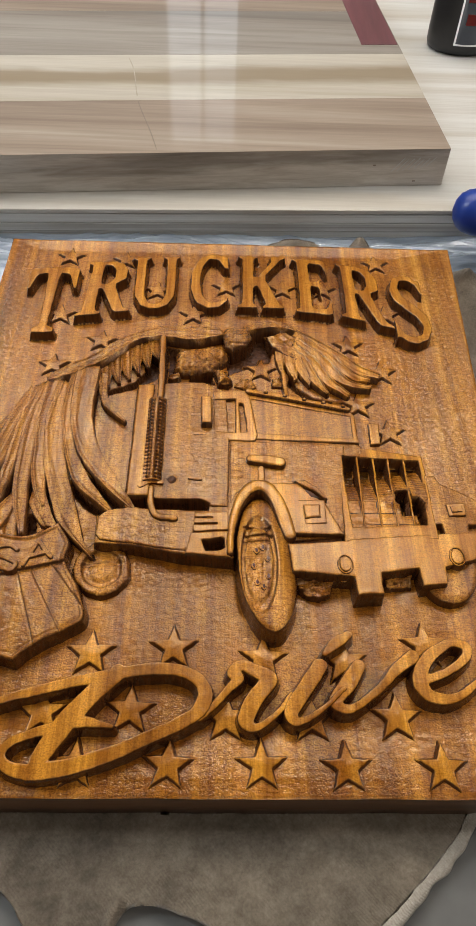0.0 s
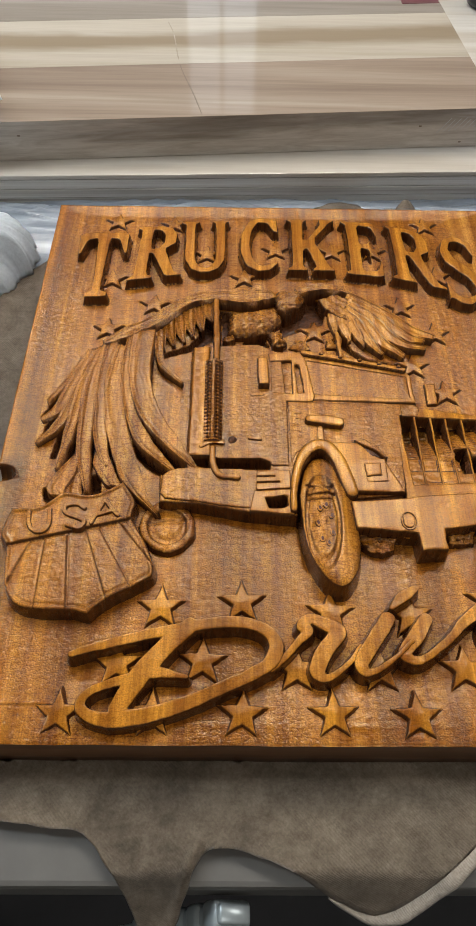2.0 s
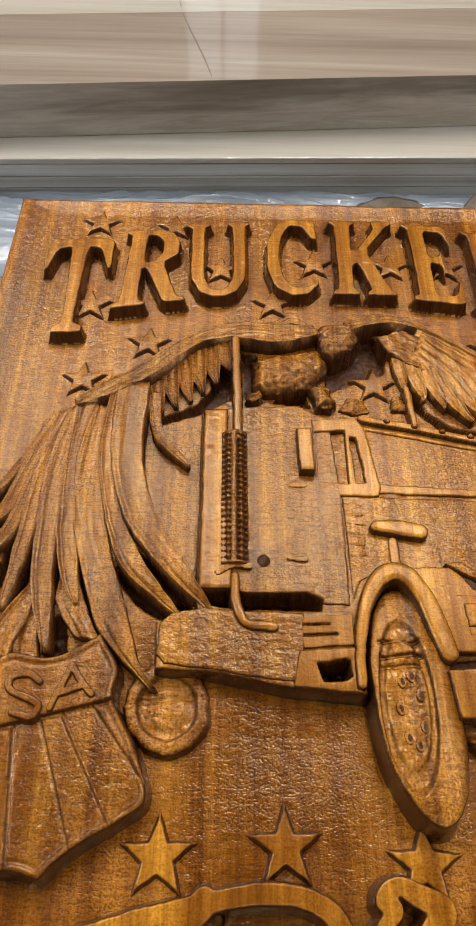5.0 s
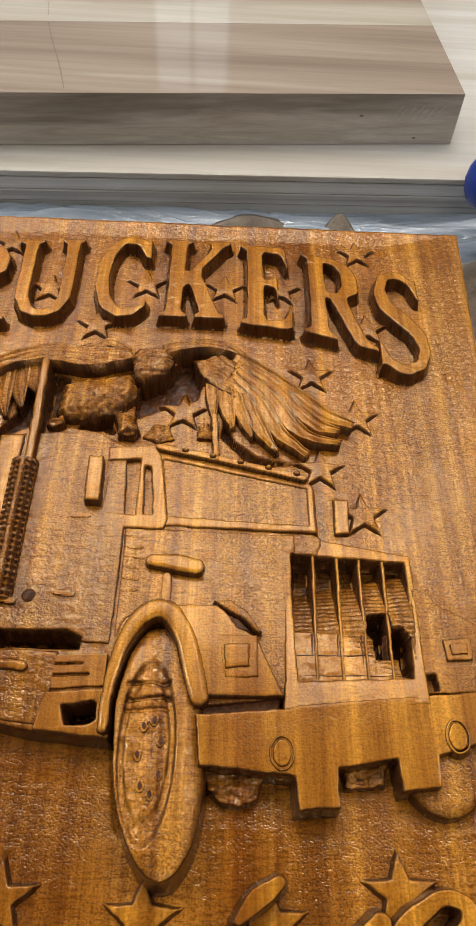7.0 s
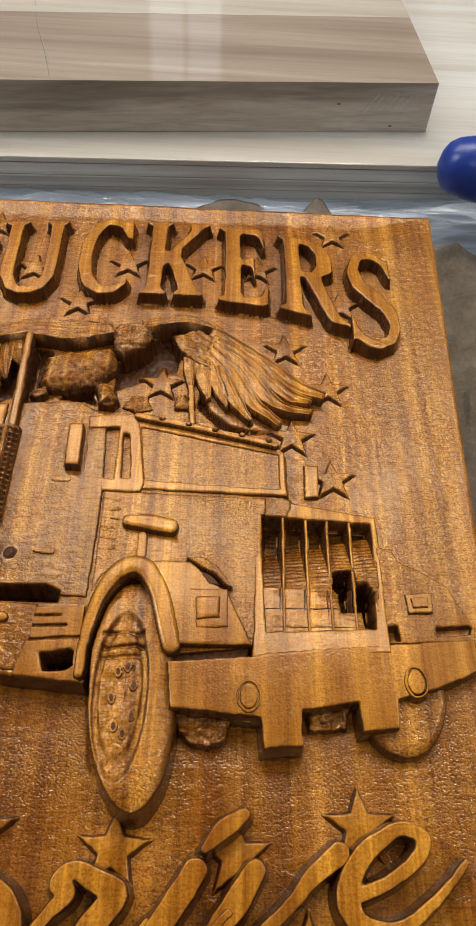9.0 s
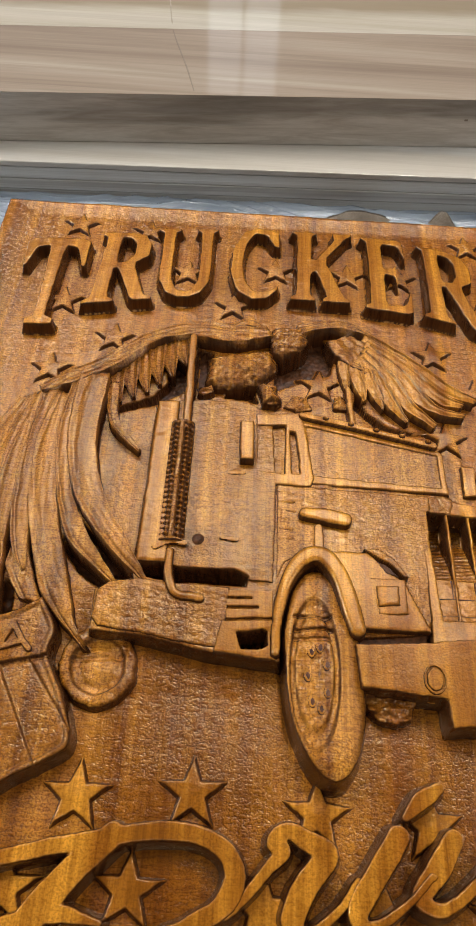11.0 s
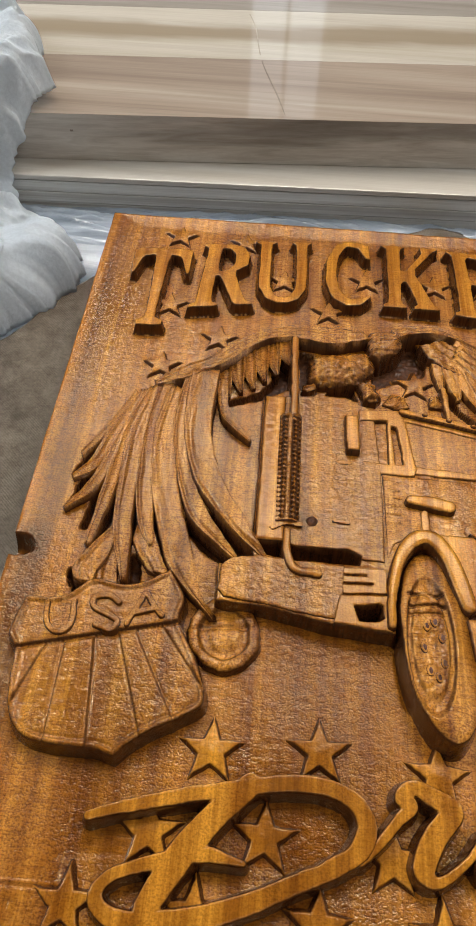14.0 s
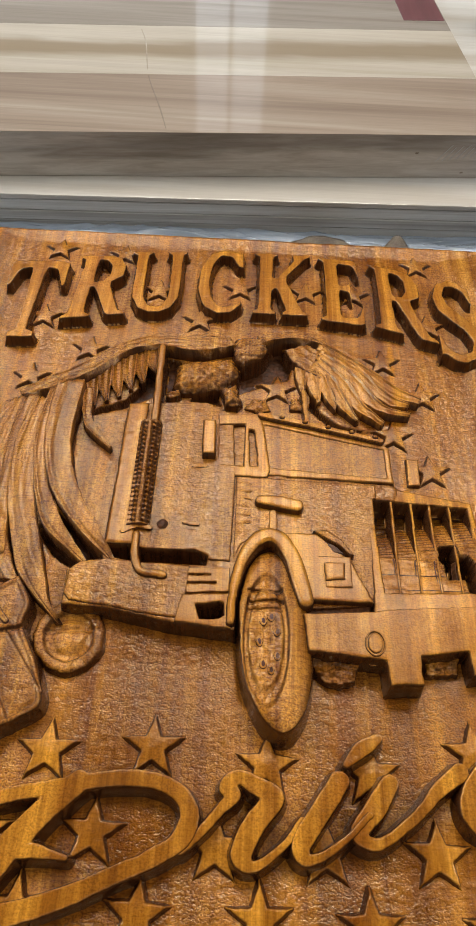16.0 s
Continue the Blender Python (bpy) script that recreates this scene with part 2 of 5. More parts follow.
# ---- mesh helpers ----
def part(name, bm, mats, parent=None, label="", smooth=False):
    me = bpy.data.meshes.new(name)
    smooth = smooth or len(bm.verts) > 400
    for f in bm.faces:
        f.smooth = smooth
    if len(bm.verts) < 3000:
        bmesh.ops.recalc_face_normals(bm, faces=bm.faces)
    bm.to_mesh(me)
    bm.free()
    for m in (mats if isinstance(mats, (list, tuple)) else [mats]):
        me.materials.append(m)
    ob = new(name, me)
    ob.parent = parent
    return tagged(ob, label)


def empty(name, label, category, kind="", group=""):
    ob = new(name)
    ob.empty_display_size = 0.02
    return tagged(ob, label, category, group, kind)


def box(bm, lo, hi, bevel=0.0, mat=0, segs=2):
    m = Matrix.LocRotScale([(a + b) / 2 for a, b in zip(lo, hi)], None, [b - a for a, b in zip(lo, hi)])
    v = bmesh.ops.create_cube(bm, size=1, matrix=m)["verts"]
    faces = {f for k in v for f in k.link_faces}
    if bevel:
        edges = {e for k in v for e in k.link_edges}
        r = bmesh.ops.bevel(bm, geom=list(edges), offset=bevel, segments=segs, affect="EDGES", profile=0.5)
        faces |= set(r["faces"])
    for f in faces:
        if f.is_valid:
            f.material_index = mat


def spline(pts, n=10):
    """Catmull-Rom through the points (tuples of any length)."""
    p = [np.array(q, float) for q in pts]
    if len(p) < 3:
        return [p[0] + (p[1] - p[0]) * k / n for k in range(n + 1)]
    p = [2 * p[0] - p[1]] + p + [2 * p[-1] - p[-2]]
    out = []
    for i in range(1, len(p) - 2):
        a, b, c, d = p[i - 1:i + 3]
        for k in range(n):
            t = k / n
            out.append(0.5 * (2 * b + (c - a) * t + (2 * a - 5 * b + 4 * c - d) * t * t + (3 * b - a - 3 * c + d) * t ** 3))
    out.append(p[-2])
    return out


# Flat shapes as distance fields in millimetres on the plaque's face: joined, cut out and outlined.
def d_poly(pts):
    p = np.array(pts, float)

    def f(x, y):
        best, inside = np.full(x.shape, 1e9), np.zeros(x.shape, bool)
        for (ax, ay), (bx, by) in zip(p, np.roll(p, -1, 0)):
            ex, ey = bx - ax, by - ay
            t = np.clip(((x - ax) * ex + (y - ay) * ey) / (ex * ex + ey * ey + 1e-9), 0, 1)
            best = np.minimum(best, np.hypot(x - ax - t * ex, y - ay - t * ey))
            if by != ay:
                cross = ((ay > y) != (by > y)) & (x < (bx - ax) * (y - ay) / (by - ay) + ax)
                inside ^= cross
        return np.where(inside, -best, best)
    f.box = (*p.min(0), *p.max(0))
    return f


def d_stroke(pts, width, n=8):
    """A pen stroke; the points may carry a width of their own as a third number."""
    q = [(*a[:2], a[2] if len(a) > 2 else width) for a in pts]
    p = np.array(spline(q, n) if n > 1 else q)

    def f(x, y):
        best = np.full(x.shape, 1e9)
        for a, b in zip(p[:-1], p[1:]):
            ex, ey = b[:2] - a[:2]
            t = np.clip(((x - a[0]) * ex + (y - a[1]) * ey) / (ex * ex + ey * ey + 1e-9), 0, 1)
            best = np.minimum(best, np.hypot(x - a[0] - t * ex, y - a[1] - t * ey) - (a[2] + (b[2] - a[2]) * t) / 2)
        return best
    w = p[:, 2].max()
    f.box = (*(p[:, :2].min(0) - w), *(p[:, :2].max(0) + w))
    return f


def d_ellipse(cx, cy, rx, ry, turn=0.0):
    c, s = math.cos(radians(turn)), math.sin(radians(turn))

    def f(x, y):
        u, v = ((x - cx) * c + (y - cy) * s) / rx, (-(x - cx) * s + (y - cy) * c) / ry
        return (np.hypot(u, v) - 1) * min(rx, ry)
    r = max(rx, ry)
    f.box = (cx - r, cy - r, cx + r, cy + r)
    return f


def vnoise(x, y, seed=0.0):
    """Smooth value noise, about -1 to 1, one cell a unit."""
    xi, yi = np.floor(x), np.floor(y)
    u, v = x - xi, y - yi
    u, v = u * u * (3 - 2 * u), v * v * (3 - 2 * v)

    def h(a, c):
        s = np.sin(a * 127.1 + c * 311.7 + seed * 74.7) * 43758.5453
        return 2 * (s - np.floor(s)) - 1
    return (h(xi, yi) * (1 - u) + h(xi + 1, yi) * u) * (1 - v) + (h(xi, yi + 1) * (1 - u) + h(xi + 1, yi + 1) * u) * v


MM = 0.001


def raised(adds, z0, z1, cuts=(), bevel=0.9, step=0.75, flare=1.0, slope=None, wobble=0.35, shrink=0.0, rough=0.0, detail=None, ledge=0.0):
    """A carved shape (millimetres): steep cut sides from z0, an edge worn round by bevel, a top at z1 or slope(x, y),
    roughened by the gouge (rough) and by detail(x, y, depth inside the outline)."""
    bx = [f.box for f in adds]
    pad = flare + 2 * step + 1
    x0, y0 = min(k[0] for k in bx) - pad, min(k[1] for k in bx) - pad
    nx, ny = int((max(k[2] for k in bx) + pad - x0) / step) + 2, int((max(k[3] for k in bx) + pad - y0) / step) + 2
    gx, gy = np.meshgrid(x0 + step * np.arange(nx), y0 + step * np.arange(ny), indexing="ij")
    wx = gx + wobble * (vnoise(gx / 9, gy / 9, 1) + 0.5 * vnoise(gx / 2.6, gy / 2.6, 2))
    wy = gy + wobble * (vnoise(gx / 9, gy / 9, 3) + 0.5 * vnoise(gx / 2.6, gy / 2.6, 4))
    d = np.min([f(wx, wy) for f in adds], 0) + shrink
    for f in cuts:
        d = np.maximum(d, -f(wx, wy))
    s = -d
    top = np.vectorize(slope)(gx, gy) if slope else np.full(gx.shape, float(z1))
    top = top + rough * (0.6 * vnoise(gx / 5.5, gy / 4.0, 5) + 0.4 * vnoise(gx / 2.1, gy / 1.7, 6)) + 0.12 * vnoise(gx / 14, gy / 22, 7)
    if detail:
        top = top + detail(gx, gy, s)
    k = np.clip((bevel - s) / max(bevel, 1e-3), 0, 1)
    top = top - 0.55 * bevel * k * k
    w = np.clip((s + flare) / (flare + 0.25), 0, 1)
    if ledge:
        # a narrow step left by the last cut, part way down the side
        w = ledge * np.clip((s + flare) / 0.9, 0, 1) + (1 - ledge) * np.clip((s + flare * 0.5) / (flare * 0.5 + 0.25), 0, 1)
    z = z0 + (top - z0) * w
    keep = s > -flare - 1.5 * step
    cell = keep[:-1, :-1] & keep[1:, :-1] & keep[1:, 1:] & keep[:-1, 1:]
    used = np.zeros(keep.shape, bool)
    for a in (slice(None, -1), slice(1, None)):
        for c in (slice(None, -1), slice(1, None)):
            used[a, c] |= cell
    index = np.cumsum(used.ravel()).reshape(used.shape) - 1
    ii, jj = np.nonzero(cell)
    faces = np.stack((index[ii, jj], index[ii + 1, jj], index[ii + 1, jj + 1], index[ii, jj + 1]), 1)
    me = bpy.data.meshes.new("work")
    me.from_pydata((np.stack((gx[used], gy[used], z[used]), 1) * MM).tolist(), [], faces.tolist())
    bm = bmesh.new()
    bm.from_mesh(me)
    bpy.data.meshes.remove(me)
    return bm


def ribbon(bm, pts, z0, height, rows=13, n=9, ridges=0.0, tilt=0.0):
    """A flat, tapering blade with a raised rim and shaft along a line of (x, y, width), laid over the face."""
    line = np.array(spline(pts, n))
    prev = None
    for i, (x, y, w) in enumerate(line):
        a, b = line[max(i - 1, 0)], line[min(i + 1, len(line) - 1)]
        tx, ty = (b - a)[:2] / (np.hypot(*(b - a)[:2]) + 1e-9)
        u = i / (len(line) - 1)
        hgt = height * (0.70 + 0.30 * math.sin(math.pi * min(1, 0.3 + u * 0.7)))
        row = []
        for k in range(rows):
            v = max(-1.0, min(1.0, (2 * (k - 1) / (rows - 3) - 1)))
            lift = 0.86 + 0.16 * abs(v) ** 2 + ridges * math.cos(v * 7.5) - 0.10 * (abs(v) > 0.99) + tilt * v
            wob = 1 + 0.05 * noise.noise(Vector((x * 0.12, y * 0.12, k * 0.4)))
            row.append(bm.verts.new(((x - ty * v * wob * w / 2) * MM, (y + tx * v * wob * w / 2) * MM, (z0 + hgt * lift + 0.35 * noise.noise(Vector((x * 0.25, y * 0.25, v))) + 0.22 * noise.noise(Vector((x * 0.7, y * 0.7, v * 3))) if 0 < k < rows - 1 else -9.0) * MM)))
        if prev:
            for k in range(rows - 1):
                f = bm.faces.new((prev[k], prev[k + 1], row[k + 1], row[k]))
                f.material_index = 1 if k in (0, rows - 2) else 0
        else:
            bm.faces.new(row).material_index = 1
        prev = row
    bm.faces.new(prev).material_index = 1
    return bm


def blade(left, right, z_left, z_right, n=44, rows=18, rim=0.8, dome=0.7, droop=2.5, grooves=0.12, pits=0.2, foot=-9.0):
    """A feather between two edges of (x, y): tilted across like a shingle, with a worn rim, a domed vane and fine grooves along it."""
    def run(edge):
        q = np.array(spline(edge, 12))
        d = np.concatenate(([0], np.cumsum(np.hypot(*np.diff(q, axis=0).T))))
        return np.stack([np.interp(np.linspace(0, d[-1], n + 1), d, q[:, k]) for k in (0, 1)], 1)
    lo, hi = run(left), run(right)
    u = np.linspace(0, 1, rows + 1)
    x = lo[:, :1] + (hi[:, :1] - lo[:, :1]) * u
    y = lo[:, 1:] + (hi[:, 1:] - lo[:, 1:]) * u
    w = np.hypot(*(hi - lo).T)[:, None]
    x, y = x + 0.45 * vnoise(x / 5, y / 5, 61), y + 0.3 * vnoise(x / 4, y / 4, 62)
    z = z_left + (z_right - z_left) * u + dome * np.sin(math.pi * u) * np.clip(w / 12, 0.2, 1.2)
    z = z + rim * (np.exp(-(u / 0.11) ** 2) + 0.6 * np.exp(-((1 - u) / 0.10) ** 2) - 0.9 * np.exp(-((u - 0.24) / 0.09) ** 2)) * np.clip(w / 9, 0, 1)
    z = z + grooves * np.sin(u * w * 1.5 + 2.2 * vnoise(y / 16, x / 40, 63)) * np.clip(w / 8, 0, 1)
    z = z - droop * (np.arange(n + 1)[:, None] / n) ** 4 + pits * vnoise(x / 1.6, y / 1.4, 64) + 0.22 * vnoise(x / 6, y / 7, 65)
    out = (hi - lo) / np.maximum(w, 0.3)
    bm = bmesh.new()
    g = []
    for i in range(n + 1):
        row = [bm.verts.new(((x[i, 0] - out[i, 0] * 1.1) * MM, (y[i, 0] - out[i, 1] * 1.1) * MM, foot * MM))]
        row += [bm.verts.new((x[i, k] * MM, y[i, k] * MM, z[i, k] * MM)) for k in range(rows + 1)]
        row.append(bm.verts.new(((x[i, -1] + out[i, 0] * 1.1) * MM, (y[i, -1] + out[i, 1] * 1.1) * MM, foot * MM)))
        g.append(row)
    for i in range(n):
        for k in range(rows + 2):
            bm.faces.new((g[i][k], g[i][k + 1], g[i + 1][k + 1], g[i + 1][k]))
    bm.faces.new(g[0])
    bm.faces.new(g[-1])
    return bm


def blob(bm, c, r, turn=0.0, seg=28, rough=0.06, freq=9.0):
    m = Matrix.Translation(Vector(c) * MM) @ Matrix.Rotation(radians(turn), 4, "Z") @ Matrix.Diagonal((r[0] * MM, r[1] * MM, r[2] * MM, 1))
    v = bmesh.ops.create_uvsphere(bm, u_segments=seg, v_segments=seg // 2, radius=1)["verts"]
    for k in v:
        k.co *= 1 + rough * noise.fractal(k.co * freq * 0.35 + Vector(c), 0.8, 2.0, 3)
        k.co = m @ k.co


# ---- the room ----
def shell():
    t = 0.12
    for name, lo, hi, mat, label in (
            ("floor", (-2.6, -2.4, -0.98), (2.6, 3.2, -0.92), dark_floor, "dark worn concrete workshop floor"),
            ("ceiling", (-2.6, -2.4, 1.75), (2.6, 3.2, 1.83), ceiling_mat, "pale painted workshop ceiling"),
            ("wall_north", (-2.6, 3.2, -0.98), (2.6, 3.2 + t, 1.83), wall_mat, "plain light painted workshop wall"),
            ("wall_south", (-2.6, -2.4 - t, -0.98), (2.6, -2.4, 1.83), wall_mat, "plain light painted workshop wall"),
            ("wall_east", (2.6, -2.4 - t, -0.98), (2.6 + t, 3.2 + t, 1.83), wall_mat, "plain light painted workshop wall"),
            ("wall_west", (-2.6 - t, -2.4 - t, -0.98), (-2.6, 3.2 + t, 1.83), wall_mat, "plain light painted workshop wall")):
        bm = bmesh.new()
        box(bm, lo, hi)
        tagged(part(name, bm, mat), label, name.split("_")[0], kind="structure")


shell()


def far_window():
    """Daylit window in the far wall, which the glossy slab mirrors."""
    ob = tagged(empty("window_1", "tall daylit window in the far workshop wall", "window"), kind="structure")
    n = Nodes("window_daylight")
    n.put(n.b.inputs["Emission Color"], (0.86, 0.93, 1.0, 1))
    n.put(n.b.inputs["Emission Strength"], 0.75)
    pane_mat = n.done((0.6, 0.65, 0.7), 0.3)
    for x in (-0.27, -0.10):
        bm = bmesh.new()
        box(bm, (x, 3.183, 0.55), (x + 0.15, 3.187, 1.60))
        part("pane", bm, pane_mat, ob)
    for lo, hi in (((-0.32, 3.17, 0.50), (-0.275, 3.199, 1.65)), ((-0.118, 3.17, 0.545), (-0.102, 3.199, 1.605)), ((0.052, 3.17, 0.50), (0.10, 3.199, 1.65)), ((-0.275, 3.17, 1.605), (0.052, 3.199, 1.65)), ((-0.275, 3.15, 0.50), (0.052, 3.199, 0.545))):
        bm = bmesh.new()
        box(bm, lo, hi, 0.003)
        part("window_frame", bm, wall_mat, ob)


far_window()


# ---- bench ----
BENCH = -0.0445


def workbench():
    ob = empty("workbench", "pale workbench under plastic sheet, with a straight front edge", "workbench")
    bm = bmesh.new()
    box(bm, (-1.3, -0.452, BENCH - 0.045), (1.3, 1.35, BENCH - 0.003), 0.004)
    top = part("benchtop", bm, bench_mat, ob)
    bm = bmesh.new()
    box(bm, (-1.2, -0.36, BENCH - 0.15), (1.2, -0.33, BENCH - 0.045), 0.003)
    part("apron", bm, dark_floor, ob)
    for x in (-1.15, 1.15):
        for y in (-0.3, 1.25):
            bm = bmesh.new()
            box(bm, (x - 0.04, y - 0.04, -0.92), (x + 0.04, y + 0.04, BENCH - 0.045), 0.004)
            part("leg", bm, bench_mat, ob)


workbench()


def plastic_sheet():
    """Loose clear sheet over the bench, in folds that run along the board behind."""
    bm = bmesh.new()
    xs, ys = np.linspace(-1.0, 1.0, 440), np.concatenate((np.linspace(-0.30, 0.185, 18), np.linspace(0.19, 0.287, 62)))
    grid = []
    for x in xs:
        col = []
        for y in ys:
            near = math.exp(-((y - 0.235) / 0.045) ** 2)
            z = 0.0016 + 0.005 * near * (0.5 + 0.5 * noise.noise(Vector((x * 2.2, y * 46, 1.3))))
            z += 0.0045 * near * (1 - abs(noise.noise(Vector((x * 3.5 + y * 6, y * 62 + 2 * noise.noise(Vector((x * 4, y * 4, 0))), 4.0)))) * 2.4)
            z += 0.0012 * (0.5 + noise.noise(Vector((x * 6, y * 14, 2.0))))
            z += 0.0034 * near * max(0.0, 1 - 5.5 * abs(noise.noise(Vector((x * 11, y * 95 + 3 * noise.noise(Vector((x * 7, y * 5, 3))), 9.0)))))
            side = max(0.0, abs(x) - 0.24)
            z += 0.010 * min(1.0, side * 10) * max(0.0, noise.noise(Vector((x * 4, y * 18, 7.0)))) * (y > 0.21)
            if y < 0.19:
                z *= 0.3
            col.append(bm.verts.new((x, y, BENCH + z)))
        grid.append(col)
    for i in range(len(xs) - 1):
        for j in range(len(ys) - 1):
            bm.faces.new((grid[i][j], grid[i + 1][j], grid[i + 1][j + 1], grid[i][j + 1]))
    tagged(part("plastic_sheet", bm, film_mat, None, smooth=True), "crumpled clear plastic sheet spread over the bench", "plastic sheet")


plastic_sheet()


def lower_board():
    """Wide pale board; its front edge shows thin glued layers."""
    ob = empty("pale_board", "wide pale laminated wooden board lying on the bench", "board")
    turn = Matrix.Translation((0, 0.258, 0)) @ Matrix.Rotation(math.atan(0.042), 4, "Z")
    bm = bmesh.new()
    box(bm, (-1.2, 0.0, -0.0085), (1.2, 1.05, -0.003), 0.0012)
    bm.transform(turn)
    part("top_layer", bm, pale_board, ob, "pale smooth face")
    z = -0.0092
    for k, (h, set_back) in enumerate(((0.0115, 0.0005), (0.0105, 0.0), (0.0105, 0.0006))):
        bm = bmesh.new()
        box(bm, (-1.2, set_back, z - h), (1.2, 1.05, z), 0.0010)
        bm.transform(turn)
        part("layer", bm, pale_edge, ob, "grey streaked edge")
        z -= h + 0.0004
    return ob


lower_board()


def striped_slab():
    """Thick glued slab of poplar staves with a clear gloss coat, lying askew on the pale board."""
    ob = empty("striped_wood_slab", "thick glossy glued slab of tan, cream and grey wood strips", "wood slab")
    turn = Matrix.Translation((0.2535, 0.3225, -0.0025)) @ Matrix.Rotation(math.atan(0.085), 4, "Z")
    rows = ((0.0, 0.1225, stave_tan), (0.1229, 0.2470, stave_cream), (0.2474, 0.3890, stave_grey), (0.3894, 0.52, stave_tan), (0.5204, 0.64, stave_cream))
    for k, (a, b, mat) in enumerate(rows):
        bm = bmesh.new()
        box(bm, (-1.15, a, 0.0), (0.0, b, 0.0465), 0.00015, segs=1)
        for f in bm.faces:
            f.material_index = 0 if f.normal.z > 0.5 else 1
        bm.transform(turn)
        part("stave", bm, [mat, stave_edge], ob)
    bm = bmesh.new()
    box(bm, (-0.053, 0.2760, 0.0460), (-0.0015, 0.64, 0.0471), 0.0003)
    bm.transform(turn)
    crack = spline([(-0.374, 0.236, 0.0012), (-0.368, 0.20, 0.0018), (-0.363, 0.12, 0.0014), (-0.350, 0.05, 0.0020), (-0.343, 0.006, 0.0010)], 6)
    for lo, hi, mat in ((-1, 0.1225, crack_mat), (0.1229, 1, faint_crack)):
        cb = bmesh.new()
        prev = None
        for x, y, w in [k for k in crack if lo < k[1] < hi]:
            row = [cb.verts.new((x + s * w * 0.42, y, 0.04655 + (0.0001 if s else 0.0003))) for s in (-1, 0, 1)]
            if prev:
                cb.faces.new((prev[0], prev[1], row[1], row[0]))
                cb.faces.new((prev[1], prev[2], row[2], row[1]))
            prev = row
        cb.transform(turn)
        part("filled_crack", cb, mat, ob, "thin filled crack")
    for k in range(7):
        sb = bmesh.new()
        u = -0.020 - 0.0062 * k
        box(sb, (u - 0.00035, -0.0004, 0.024 - 0.001 * k), (u + 0.00035, 0.0004, 0.036 - 0.0012 * (k % 3)), 0.0001)
        for v in sb.verts:
            v.co.x += (v.co.z - 0.03) * 0.8
        sb.transform(turn)
        part("scratch", sb, label_white, ob, "pale scratch")
    for u, v in ((-0.088, 0.027), (-0.036, 0.006), (-0.55, 0.03)):
        sb = bmesh.new()
        box(sb, (u - 0.0016, -0.0003, v - 0.0009), (u + 0.0016, 0.0004, v + 0.0009), 0.0002)
        sb.transform(turn)
        part("fleck", sb, crack_mat, ob, "small dark fleck")
    part("inlay_strip", bm, stave_red, ob, "dark purple-red inlaid strip")


striped_slab()


